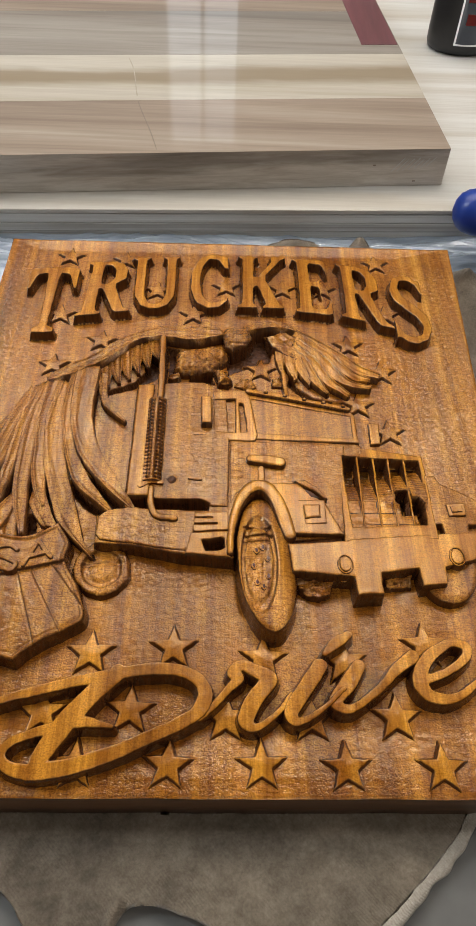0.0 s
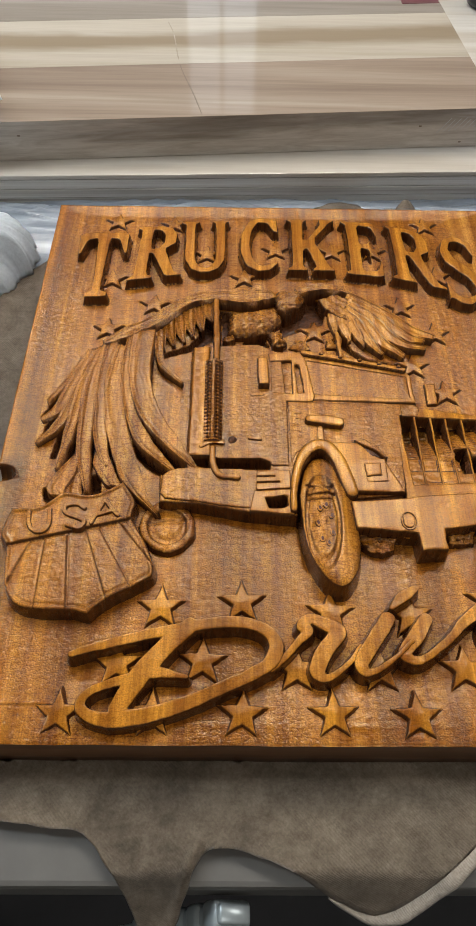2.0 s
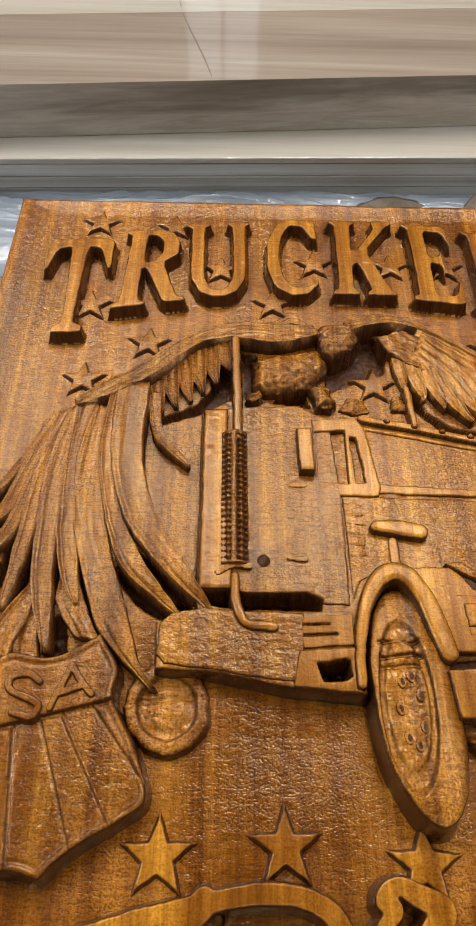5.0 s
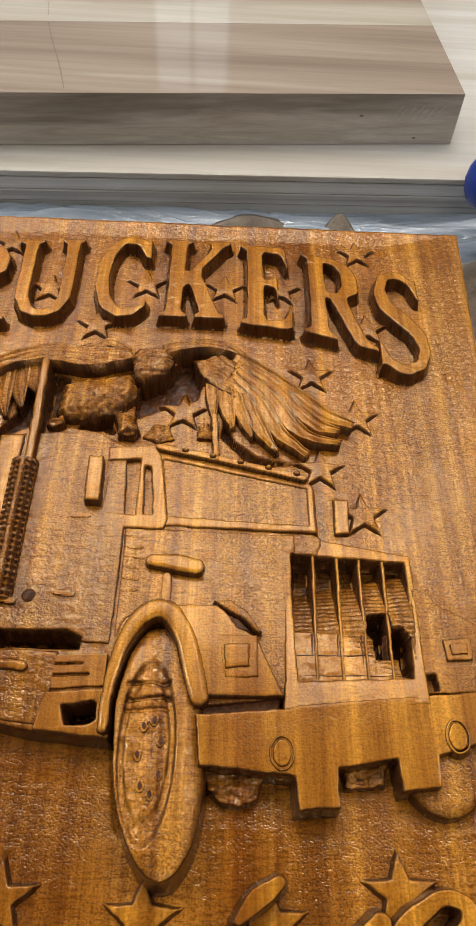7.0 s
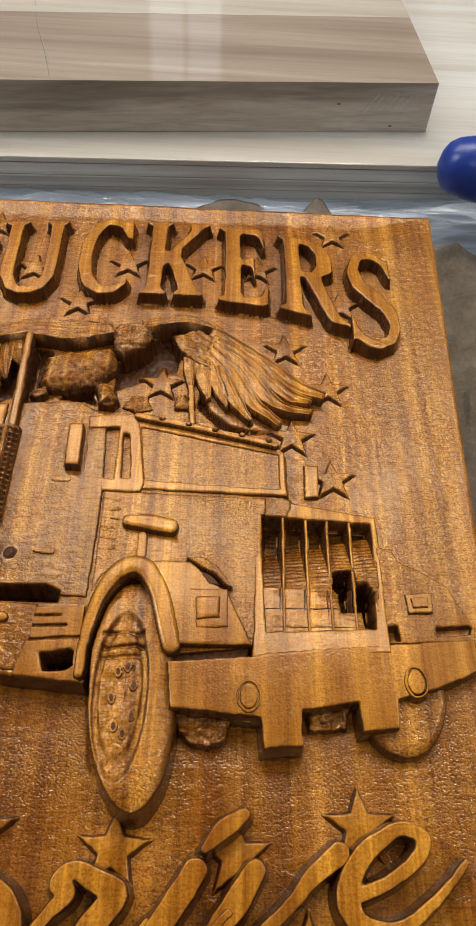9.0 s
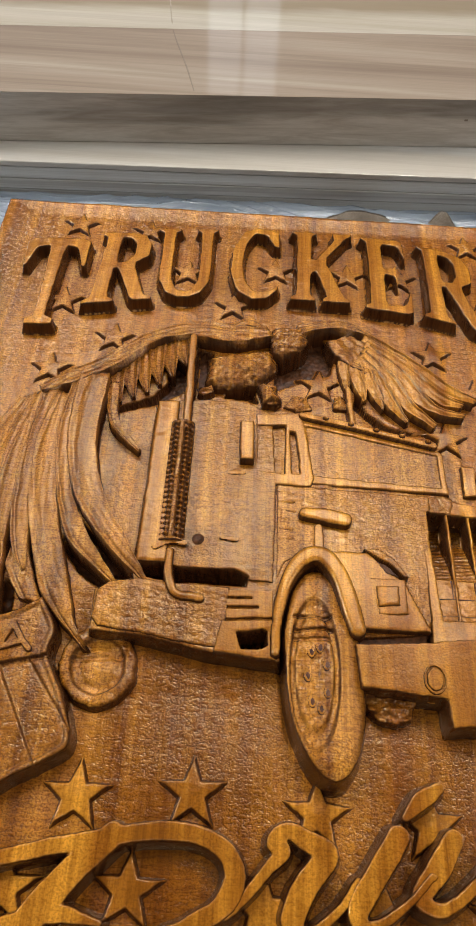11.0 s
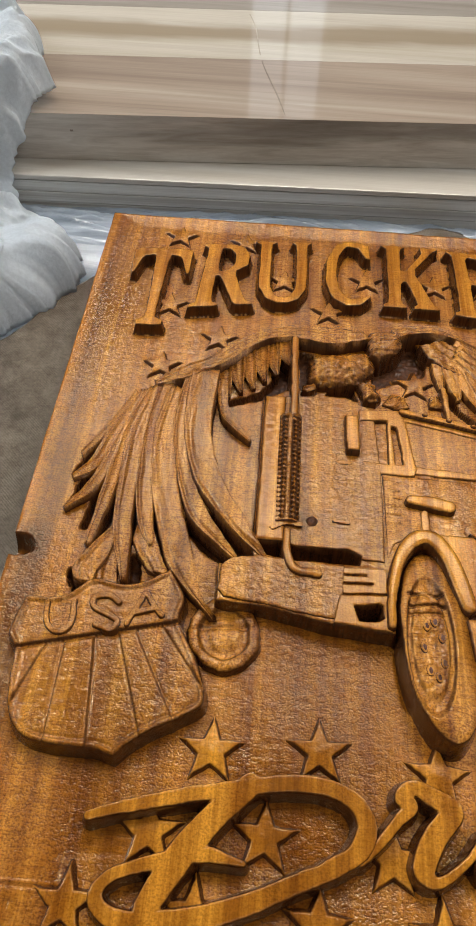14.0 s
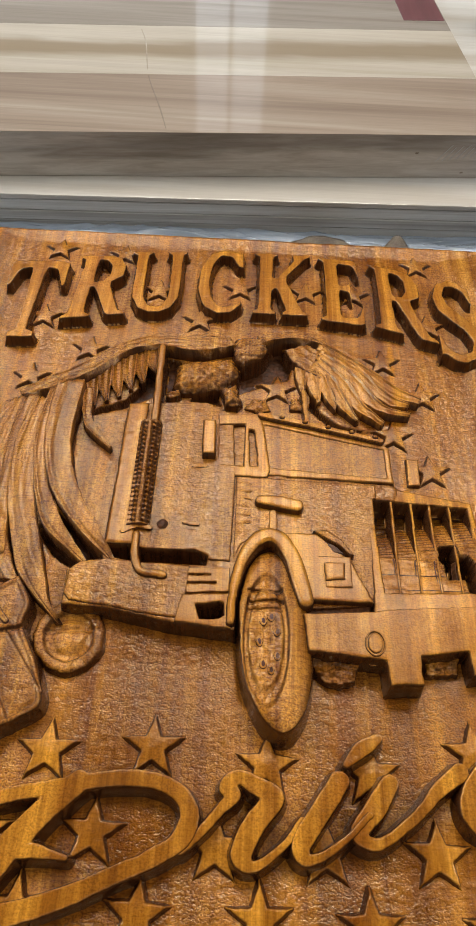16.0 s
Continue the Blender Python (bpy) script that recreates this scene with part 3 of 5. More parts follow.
# ---- suede hide under the plaque ----
def suede_hide():
    ob = empty("suede_hide", "grey-brown suede hide under the plaque, hanging over the bench edge", "hide")
    front = spline([(-0.62, -0.30), (-0.40, -0.36), (-0.26, -0.405), (-0.17, -0.419), (-0.146, -0.422), (-0.128, -0.440), (-0.113, -0.462), (-0.103, -0.484), (-0.095, -0.494), (-0.089, -0.480), (-0.078, -0.456), (-0.067, -0.434), (-0.052, -0.431), (-0.035, -0.435), (-0.009, -0.445), (0.015, -0.457), (0.040, -0.465),
                    (0.062, -0.459), (0.092, -0.441), (0.118, -0.419), (0.137, -0.402), (0.153, -0.384), (0.185, -0.33), (0.215, -0.26), (0.30, -0.10), (0.42, -0.02)], 10)
    back = spline([(-0.62, 0.02), (-0.42, 0.0), (-0.316, 0.045), (-0.27, 0.125), (-0.20, 0.20), (-0.10, 0.222), (0.0, 0.222), (0.06, 0.244), (0.10, 0.242), (0.125, 0.230), (0.150, 0.248), (0.165, 0.235), (0.20, 0.215), (0.245, 0.205), (0.268, 0.197), (0.30, 0.190), (0.36, 0.175), (0.42, 0.16)], 10)
    fx, fy = np.array([p[0] for p in front]), np.array([p[1] for p in front])
    kx, ky = np.array([p[0] for p in back]), np.array([p[1] for p in back])
    us = np.linspace(0, 1, 430)
    tf, tb = np.linspace(0, 1, len(front)), np.linspace(0, 1, len(back))
    rows = 120
    under, over = [], []

    def height(x, y):
        z = 0.0032
        fold = noise.noise(Vector((x * 9, y * 9, 0.5))) * 0.004 + noise.noise(Vector((x * 30, y * 30, 3))) * 0.0012
        ex = max(-0.242 - x, x - 0.236, -0.379 - y, y - 0.190, 0.0)
        z += (fold + 0.004) * min(1.0, ex * 22)
        bx = math.exp(-((x - 0.075) / 0.035) ** 2 - ((y - 0.25) / 0.03) ** 2)
        z += 0.007 * bx + 0.010 * math.exp(-((x - 0.150) / 0.012) ** 2 - ((y - 0.245) / 0.016) ** 2)
        z += 0.013 * math.exp(-((x - 0.268) / 0.010) ** 2 - ((y - 0.19) / 0.012) ** 2)
        z += 0.007 * math.exp(-((x - 0.30 - (y - 0.1) * 0.6) / 0.008) ** 2) * (x > 0.25)
        if y < -0.425:
            z -= 0.0045 * math.exp(-((x + 0.066 - (y + 0.430) * 0.35) / 0.0028) ** 2) * min(1.0, (-0.425 - y) / 0.01)
            z += 0.0035 * math.exp(-((x + 0.073 - (y + 0.430) * 0.35) / 0.004) ** 2) * min(1.0, (-0.425 - y) / 0.01)
        drop = max(0.0, -0.445 - y)
        return z - drop * 1.15 - min(drop, 0.01) * 0.4

    bm = bmesh.new()
    g = []
    for i, u in enumerate(us):
        a = np.array((np.interp(u, tf, fx), np.interp(u, tf, fy)))
        b = np.array((np.interp(u, tb, kx), np.interp(u, tb, ky)))
        row = []
        for j in range(rows + 1):
            v = j / rows
            v = v * v * (3 - 2 * v) * 0.5 + v * 0.5
            p = a + (b - a) * v
            if 0 < j < rows:
                p += 0.0006 * np.array((noise.noise(Vector((*p * 60, 1))), noise.noise(Vector((*p * 60, 9)))))
            else:
                p += 0.0014 * np.array((noise.noise(Vector((*p * 90, 1))), noise.noise(Vector((*p * 90, 9)))))
            row.append(bm.verts.new((p[0], p[1], BENCH + height(*p))))
        g.append(row)
    for i in range(len(us) - 1):
        for j in range(rows):
            bm.faces.new((g[i][j], g[i + 1][j], g[i + 1][j + 1], g[i][j + 1]))
    r = bmesh.ops.solidify(bm, geom=list(bm.faces), thickness=0.0022)
    part("hide", bm, hide_mat, ob, smooth=True)
    # the pale raw edge along the front
    bm = bmesh.new()
    prev = None
    path = [p for p in front if 0.012 < p[0] < 0.30]
    for i, p in enumerate(path):
        a, b = path[max(i - 1, 0)], path[min(i + 1, len(path) - 1)]
        t = (b - a) / (np.hypot(*(b - a)) + 1e-9)
        nrm = np.array((t[1], -t[0]))
        w = min(1.0, 0.15 + i / 22) * (0.0080 + 0.0030 * noise.noise(Vector((p[0] * 60, p[1] * 60, 2))))
        ring = []
        for out, dz in ((-0.005, -0.0022), (0.0, -0.0016), (w * 0.5, 0.0002), (w * 0.9, -0.0012), (w, -0.0035), (-0.004, -0.0048)):
            q = p + nrm * out
            ring.append(bm.verts.new((q[0], q[1], BENCH + height(*p) + dz + 0.0012)))
        if prev:
            for k in range(len(ring)):
                bm.faces.new((prev[k], prev[(k + 1) % 6], ring[(k + 1) % 6], ring[k]))
        prev = ring
    part("raw_edge", bm, hem_mat, ob, "pale raw cut edge", smooth=True)


suede_hide()


# ---- the carved plaque ----
plaque = empty("carved_plaque", "varnished carved wooden plaque with a truck, wings, shield and lettering", "wall plaque")
X0, Y0, Y1 = -239.0, -377.5, 188.5


def right_edge(y):
    return 236.5 - 0.052 * (Y1 - y)


def field(x, y):
    """Height of the cut-back ground, in millimetres."""
    edge = min((x - X0) / 34.0, (right_edge(y) - x) / 60.0, (Y1 - y) / 16.0)
    deep = 2.8 + 3.4 * min(1.0, max(0.0, (-170 - y) / 60.0)) - (3.4 * min(1.0, max(0.0, (-350 - y) / 3.0)) if x < -168 else 2.8 * min(1.0, max(0.0, (-335 - y) / 30.0)))
    dip = -deep * min(1.0, max(0.0, edge)) ** 0.8
    return dip + 0.35 * noise.noise(Vector((x * 0.03, y * 0.02, 5))) + 0.5 * noise.noise(Vector((x * 0.012, y * 0.012, 8)))


# deep cuts through the ground: grille, wheel arch, step, slot, hollows round the body and gaps between the feathers
GRILLE_OPEN = [(91, -107), (156, -111), (151.5, -179), (92, -182)]
ARCH_OPEN = [(-1, -214), (0, -184), (6, -164), (14, -153), (24, -152), (32, -164), (37, -181), (41, -200), (44, -240), (20, -262), (4, -250)]
STEP_OPEN = [(-25, -197), (-17, -196), (-10, -194.5), (-8, -196), (-8, -203), (-11, -205), (-22, -206)]
SLOT_OPEN = [(-84, -157), (-71, -156), (-60, -158.5), (-28, -158), (-20, -162), (-21, -167), (-59, -167), (-84, -164)]
HOLLOWS = [[(-7, 13), (12, 22), (19, 40), (28, 44), (38, 28), (33, 9), (9, -2), (-6, -9)], [(-65, 26), (-52, 24), (-51, -1), (-55, -18), (-66, -9)],
           [(-86, 14), (-77, 18), (-69, 13), (-64, -2), (-67, -16), (-80, -17)], [(-34, -8), (-22, -8), (-18, -22), (-42, -18)], [(-118, -38), (-92, -30), (-68, -14), (-69, 8), (-78, -2), (-92, -22), (-110, -30)],
           [(52, -6), (58, -24), (72, -37), (100, -43), (112, -40), (70, -44), (50, -22)]]
FEATHER_GAPS = [[(-177, -95, 3), (-180, -130, 6), (-187, -162, 4)], [(-166, -133, 6), (-167, -158, 9)], [(-152, -143, 7), (-149, -160, 8), (-140, -178, 5)], [(-129, -143, 6), (-117, -158, 7), (-103, -168, 4)],
                [(-122, -128, 5), (-109, -147, 9), (-93, -163, 6)], [(-211, -109, 4), (-203, -95, 7), (-198, -86, 4)], [(-209, -134, 4), (-201, -114, 9), (-195, -104, 4)], [(-197, -150, 4), (-193, -128, 7), (-190, -112, 4)], [(-160, -170, 6), (-160, -190, 10)], [(-191, -194, 8), (-183, -195, 8)], [(-198, -183, 5), (-196, -190, 5)]]
PITS = [(d_poly(GRILLE_OPEN), 15.0)] + [(d_poly(k), 11.0) for k in (STEP_OPEN, SLOT_OPEN)] + [(d_poly(k), 8.0) for k in HOLLOWS] + [(d_poly(ARCH_OPEN), 2.0)] + [(d_stroke(k, 8), 11.0) for k in FEATHER_GAPS]


def plaque_body():
    bm = bmesh.new()
    nx, ny = 400, 476
    gy = np.tile(Y0 + (Y1 - Y0) * np.arange(ny + 1) / ny, (nx + 1, 1))
    gx = X0 + (right_edge(gy) - X0) * (np.arange(nx + 1) / nx)[:, None]
    wob = 0.7 * vnoise(gx / 4, gy / 4, 31)
    sunk = np.zeros(gx.shape)
    for f, depth in PITS:
        sunk = np.maximum(sunk, depth * np.clip((0.4 - f(gx, gy) + wob) / 1.4, 0, 1))
    rows = []
    for i in range(nx + 1):
        row = []
        for j in range(ny + 1):
            y = Y0 + (Y1 - Y0) * j / ny
            x = X0 + (right_edge(y) - X0) * i / nx
            z = field(x, y) + 0.22 * noise.noise(Vector((x * 0.22, y * 0.30, 2))) + 0.16 * noise.noise(Vector((x * 0.5, y * 0.9, 6)))
            z -= sunk[i, j] * (1 + 0.12 * noise.noise(Vector((x * 0.4, y * 0.4, 12))))
            if i == 0 or i == nx or j == 0 or j == ny:
                z -= 0.6
            # a knot hole broken out of the edge
            d = math.hypot((x + 236) / 9.0, (y + 168) / 6.0)
            if d < 1.3:
                z -= 16 * max(0.0, 1 - (d / 1.3) ** 3)
            bulge = 0.5 * noise.noise(Vector((y * 0.03, x * 0.03, 3)))
            ox = -bulge if i in (0, nx) else 0
            oy = bulge if j in (0, ny) else 0
            row.append(bm.verts.new(((x + ox) * MM, (y + oy) * MM, z * MM)))
        rows.append(row)
    for i in range(nx):
        for j in range(ny):
            f = bm.faces.new((rows[i][j], rows[i + 1][j], rows[i + 1][j + 1], rows[i][j + 1]))
            # floors of the pits take the dark wood, shade painted in
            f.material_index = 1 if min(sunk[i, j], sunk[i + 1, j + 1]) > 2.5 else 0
    ring = [rows[i][0] for i in range(nx + 1)] + [rows[nx][j] for j in range(1, ny + 1)] + [rows[i][ny] for i in range(nx - 1, -1, -1)] + [rows[0][j] for j in range(ny - 1, 0, -1)]
    rim = bmesh.new()
    levels = (0.0, 0.18, 0.45, 0.75, 1.0)
    loops = []
    for q in levels:
        loop = []
        for v in ring:
            x, y, z = v.co
            waist = -0.0011 * math.sin(math.pi * q) + 0.0004 * noise.noise(Vector((x * 30, y * 30, q * 3)))
            out = Vector((math.copysign(1, x) if abs(abs(x) - 0.23) < 0.03 else 0, -1 if y < -0.37 else (1 if y > 0.18 else 0), 0))
            loop.append(rim.verts.new(Vector((x, y, z + (-0.0415 - z) * q)) + out * waist))
        loops.append(loop)
    n = len(ring)
    for lo, hi in zip(loops[1:], loops[:-1]):
        for k in range(n):
            rim.faces.new((hi[k], hi[(k + 1) % n], lo[(k + 1) % n], lo[k]))
    rim.faces.new(loops[-1])
    part("plank_rim", rim, wood_edge, plaque, "dark sawn edge of the plank", smooth=True)
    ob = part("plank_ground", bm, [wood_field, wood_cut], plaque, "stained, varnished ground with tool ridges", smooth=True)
    return ob


wood_edge = plank("dark_sawn_plaque_edge", (0.15, 0.064, 0.025), (0.21, 0.092, 0.037), (0.07, 0.029, 0.012), 0.3, along=(5, 60, 160))
plaque_body()

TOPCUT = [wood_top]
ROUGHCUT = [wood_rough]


def star(cx, cy, r=19.0, turn=0.0):
    pts = []
    for k in range(10):
        a = radians(90 + turn + 36 * k)
        q = r if k % 2 == 0 else r * 0.42
        pts.append((cx + q * math.cos(a), cy + q * math.sin(a)))
    return pts


STARS = [(-163, -358), (-102, -358), (-43, -358), (17, -358), (72, -359), (134, -359), (-128, -324), (-70, -322), (-6, -327), (51, -327), (109, -326),
         (-101, -282), (-43, -278), (20, -285), (77, -287), (136, -274), (-173, 160), (-114, 157), (-78, 108), (-40, 72), (-171, 68), (-127, 32), (-168, -2), (-8, 116), (50, 115),
         (110, 32), (138, -4), (112, -46), (136, -78), (25, -4), (153, 78), (152, 160), (91, 115)]
for k, (cx, cy) in enumerate(STARS):
    small = (17.6 if cy < -350 else 18.5) if cy < -200 else 16.5
    z1 = field(cx, cy) + (4.0 if cy < -200 else 3.4)
    bm = raised([d_poly(star(cx, cy, small, 2.0 * math.sin(k * 2.3)))], field(cx, cy) - 2.5, z1, bevel=0.9, flare=2.3, shrink=0.5, rough=0.14, step=0.6, slope=lambda x, y, z=z1, u=cx, v=cy: z - 0.06 * math.hypot(x - u, y - v))
    part("star", bm, TOPCUT if cy < -200 else ROUGHCUT, plaque)


# arched serif capitals: strokes in a unit box, laid into four corners on the face
GLYPHS = {
    "T": ([[(0, 1), (1, 1), (1, .64), (.90, .64), (.78, .86), (.64, .88), (.60, .12), (.74, .08), (.74, 0), (.26, 0), (.26, .08), (.40, .12), (.36, .88), (.22, .86), (.10, .64), (0, .64)]], []),
    "U": ([[(-.06, 1), (.40, 1), (.40, .95), (.31, .91), (.31, .25), (.42, .10), (.58, .10), (.70, .25), (.70, .91), (.62, .95), (.62, 1), (1.04, 1), (1.04, .95), (.96, .91), (.96, .24), (.82, .05), (.62, -.02), (.40, -.02), (.18, .05), (.04, .24), (.04, .91), (-.06, .95)]], []),
    "C": ([[(1, .70), (.98, 1), (.90, .96), (.78, 1), (.50, 1.02), (.22, .94), (.04, .70), (.02, .36), (.16, .10), (.46, -.02), (.76, .0), (.97, .12), (.97, .24), (.78, .13), (.54, .11), (.38, .24), (.31, .48), (.35, .74), (.50, .90), (.68, .88), (.84, .72)]], []),
    "K": ([[(0, 1), (.46, 1), (.46, .95), (.38, .91), (.38, .56), (.68, .88), (.66, .95), (.66, 1), (1.02, 1), (1.02, .95), (.92, .90), (.60, .58), (.92, .10), (1.02, .06), (1.02, 0), (.52, 0), (.52, .06), (.58, .10), (.42, .40), (.38, .36), (.38, .10), (.46, .06), (.46, 0), (0, 0), (0, .06), (.09, .10), (.09, .91), (0, .95)]], []),
    "E": ([[(0, 1), (.96, 1), (.98, .72), (.90, .72), (.78, .88), (.50, .90), (.50, .58), (.64, .60), (.72, .68), (.76, .68), (.76, .36), (.72, .36), (.64, .46), (.50, .48), (.50, .11), (.80, .12), (.94, .32), (1.02, .32), (1, 0), (0, 0), (0, .06), (.12, .10), (.12, .91), (0, .95)]], []),
    "R": ([[(0, 1), (.60, 1), (.86, .95), (.98, .80), (.94, .62), (.72, .52), (.92, .10), (1.04, .07), (1.04, 0), (.70, 0), (.42, .46), (.40, .46), (.40, .10), (.50, .06), (.50, 0), (0, 0), (0, .06), (.10, .10), (.10, .91), (0, .95)]], [[(.40, .91), (.56, .90), (.66, .82), (.66, .66), (.56, .56), (.40, .55)]]),
    "S": ([[(.94, .72), (.92, .98), (.84, .94), (.70, 1), (.42, 1.01), (.14, .92), (.02, .74), (.10, .57), (.36, .46), (.62, .36), (.72, .24), (.66, .13), (.46, .09), (.26, .13), (.12, .30), (.02, .30), (.02, .02), (.12, .05), (.30, -.01), (.56, -.02), (.86, .06), (1.0, .22), (.96, .42), (.72, .55), (.42, .66), (.32, .78), (.40, .89), (.56, .91), (.72, .86), (.84, .72)]], []),
}
WORD = (("T", (-210, 131), (-157, 134), (-208, 30), (-159, 33)), ("R", (-151, 142), (-107, 147), (-157, 55), (-104, 65)), ("U", (-104, 152), (-57, 156), (-103, 70), (-56, 72)),
        ("C", (-46, 158), (-4, 160), (-47, 73), (-4, 74)), ("K", (3, 160), (54, 159), (2, 74), (50, 74)), ("E", (60, 158), (98, 155), (60, 70), (100, 65)),
        ("R", (106, 151), (149, 141), (105, 65), (157, 48)), ("S", (157, 137), (196, 128), (156, 32), (195, 27)))


def rounded(pts):
    """Cuts the corners of an outline once, lightly."""
    out = []
    p = [np.array(q, float) for q in pts]
    for a, b in zip(p, p[1:] + p[:1]):
        out += [a + (b - a) * 0.12, a + (b - a) * 0.88]
    return out


for ch, tl, tr, bl, br in WORD:
    def warp(pts, c=(tl, tr, bl, br)):
        tl_, tr_, bl_, br_ = [np.array(k, float) for k in c]
        return [tuple((bl_ * (1 - u) + br_ * u) * (1 - v) + (tl_ * (1 - u) + tr_ * u) * v) for u, v in pts]
    adds = [d_poly(rounded(warp(k))) for k in GLYPHS[ch][0]]
    cuts = [d_poly(rounded(warp(k))) for k in GLYPHS[ch][1]]
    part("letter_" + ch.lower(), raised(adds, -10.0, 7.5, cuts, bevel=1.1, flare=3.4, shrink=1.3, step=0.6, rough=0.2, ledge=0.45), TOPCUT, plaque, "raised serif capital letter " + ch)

# flowing script, one letter a part
SCRIPT = {
    "d": [[(-158, -321, 7), (-133, -313, 9), (-96, -304, 10), (-55, -297, 11), (-30, -301, 11), (-20, -313, 12), (-27, -328, 12), (-52, -341, 11), (-84, -355, 12), (-120, -364, 13), (-141, -362, 10), (-148, -354, 9), (-141, -345, 8), (-121, -338, 9), (-100, -333, 10), (-80, -336, 5)],
          [(-79, -300, 14), (-97, -317, 15), (-113, -338, 16), (-124, -358, 14)]],
    "r": [[(-24, -330, 7), (-14, -321, 7), (-4, -310, 8), (2, -303, 10), (-2, -299, 10), (5, -294, 10), (16, -299, 12), (24, -303, 12), (14, -316, 14), (7, -330, 13), (13, -336, 8), (27, -327, 6), (38, -314, 6)]],
    "i": [[(58, -294, 13), (48, -309, 13), (37, -325, 12), (42, -332, 8), (59, -323, 6), (73, -310, 6)], [(62, -285, 6), (71, -277, 11), (80, -271, 8)]],
    "v": [[(85, -294, 12), (75, -308, 13), (67, -319, 11), (78, -323, 8), (98, -309, 8), (112, -295, 10), (124, -286, 12)]],
    "e": [[(128, -304, 8), (144, -298, 8), (160, -288, 9), (163, -279, 9), (152, -276, 9), (136, -286, 11), (127, -300, 13), (130, -313, 12), (146, -316, 9), (164, -306, 7), (182, -290, 5)]],
}
for ch, strokes in SCRIPT.items():
    part("letter_" + ch, raised([d_stroke(s, 10) for s in strokes], -10.0, {"d": 6.2, "r": 5.4, "i": 5.8, "v": 5.1, "e": 5.5}[ch], bevel=1.2, flare=2.8, step=0.65, shrink=0.8, rough=0.12, wobble=0.4), TOPCUT, plaque, "raised flowing script letter " + ch.upper())


# shield
def shield():
    top = spline([(-219, -207), (-197, -205), (-181, -192), (-162, -194), (-149, -190), (-136, -181)], 4)
    side = spline([(-136, -181), (-125, -199), (-126, -214), (-117, -231), (-109, -248), (-107, -258), (-112, -266), (-138, -281), (-151, -293)], 4)
    west = spline([(-151, -293), (-164, -290), (-192, -289), (-206, -282), (-214, -267), (-217, -241), (-223, -229), (-219, -207)], 4)
    out = [tuple(k) for k in top[:-1] + side[:-1] + west[:-1]]
    stripes = (((-200, -236), (-212, -272)), ((-190, -234), (-190, -288)), ((-173, -229), (-166, -290)), ((-160, -226), (-139, -283)), ((-150, -223), (-122, -272)), ((-136, -218), (-108, -254)))

    def relief(x, y, s):
        # the upper panel stands proud of the striped one; the stripes step up and down by turns, inside a narrow rim
        below = -221.5 + 0.262 * (x + 155) - y
        h = np.where(below > 0, -1.5 * np.clip(below / 1.2, 0, 1), 0.0)
        h = h - 1.5 * np.exp(-((below - 1.4) / 1.2) ** 2)
        for k, ((ax, ay), (bx, by)) in enumerate(stripes):
            d = (x - ax - (bx - ax) * (y - ay) / (by - ay))
            h = h + np.where(below > 2, (1.0 if k % 2 else -1.0) * np.clip(d / 1.0 + 0.5, 0, 1) - 1.1 * np.exp(-(d / 0.8) ** 2), 0)
        h = h + 0.7 * np.exp(-((s - 2.0) / 1.2) ** 2) - 0.5 * np.exp(-((s - 4.2) / 1.0) ** 2)
        return h + 0.10 * np.sin(y * 5.2 + 1.2 * vnoise(x / 12, y / 3, 71)) * (0.5 + 0.5 * vnoise(x / 9, y / 5, 72))
    sh = part("shield", raised([d_poly(out)], -10.0, 8.2, bevel=1.4, flare=2.6, shrink=0.3, rough=0.25, step=0.6, detail=relief), ROUGHCUT, plaque, "carved striped shield")
    for ch, strokes in (("u", [[(-204, -211), (-202, -223), (-195, -228), (-188, -224), (-189, -209)]]),
                        ("s", [[(-163, -207), (-169, -203), (-177, -205), (-177, -211), (-168, -215), (-162, -219), (-165, -224), (-174, -222)]]),
                        ("a", [[(-156, -220), (-152, -209), (-148, -199)], [(-148, -199), (-143, -206), (-137, -213)], [(-153, -213), (-142, -209)]])):
        part("letter_" + ch, raised([d_stroke(s, 3.6) for s in strokes], 5.0, 10.0, bevel=0.7, step=0.45, flare=1.2), wood_rough, sh, "small raised letter " + ch.upper())


shield()


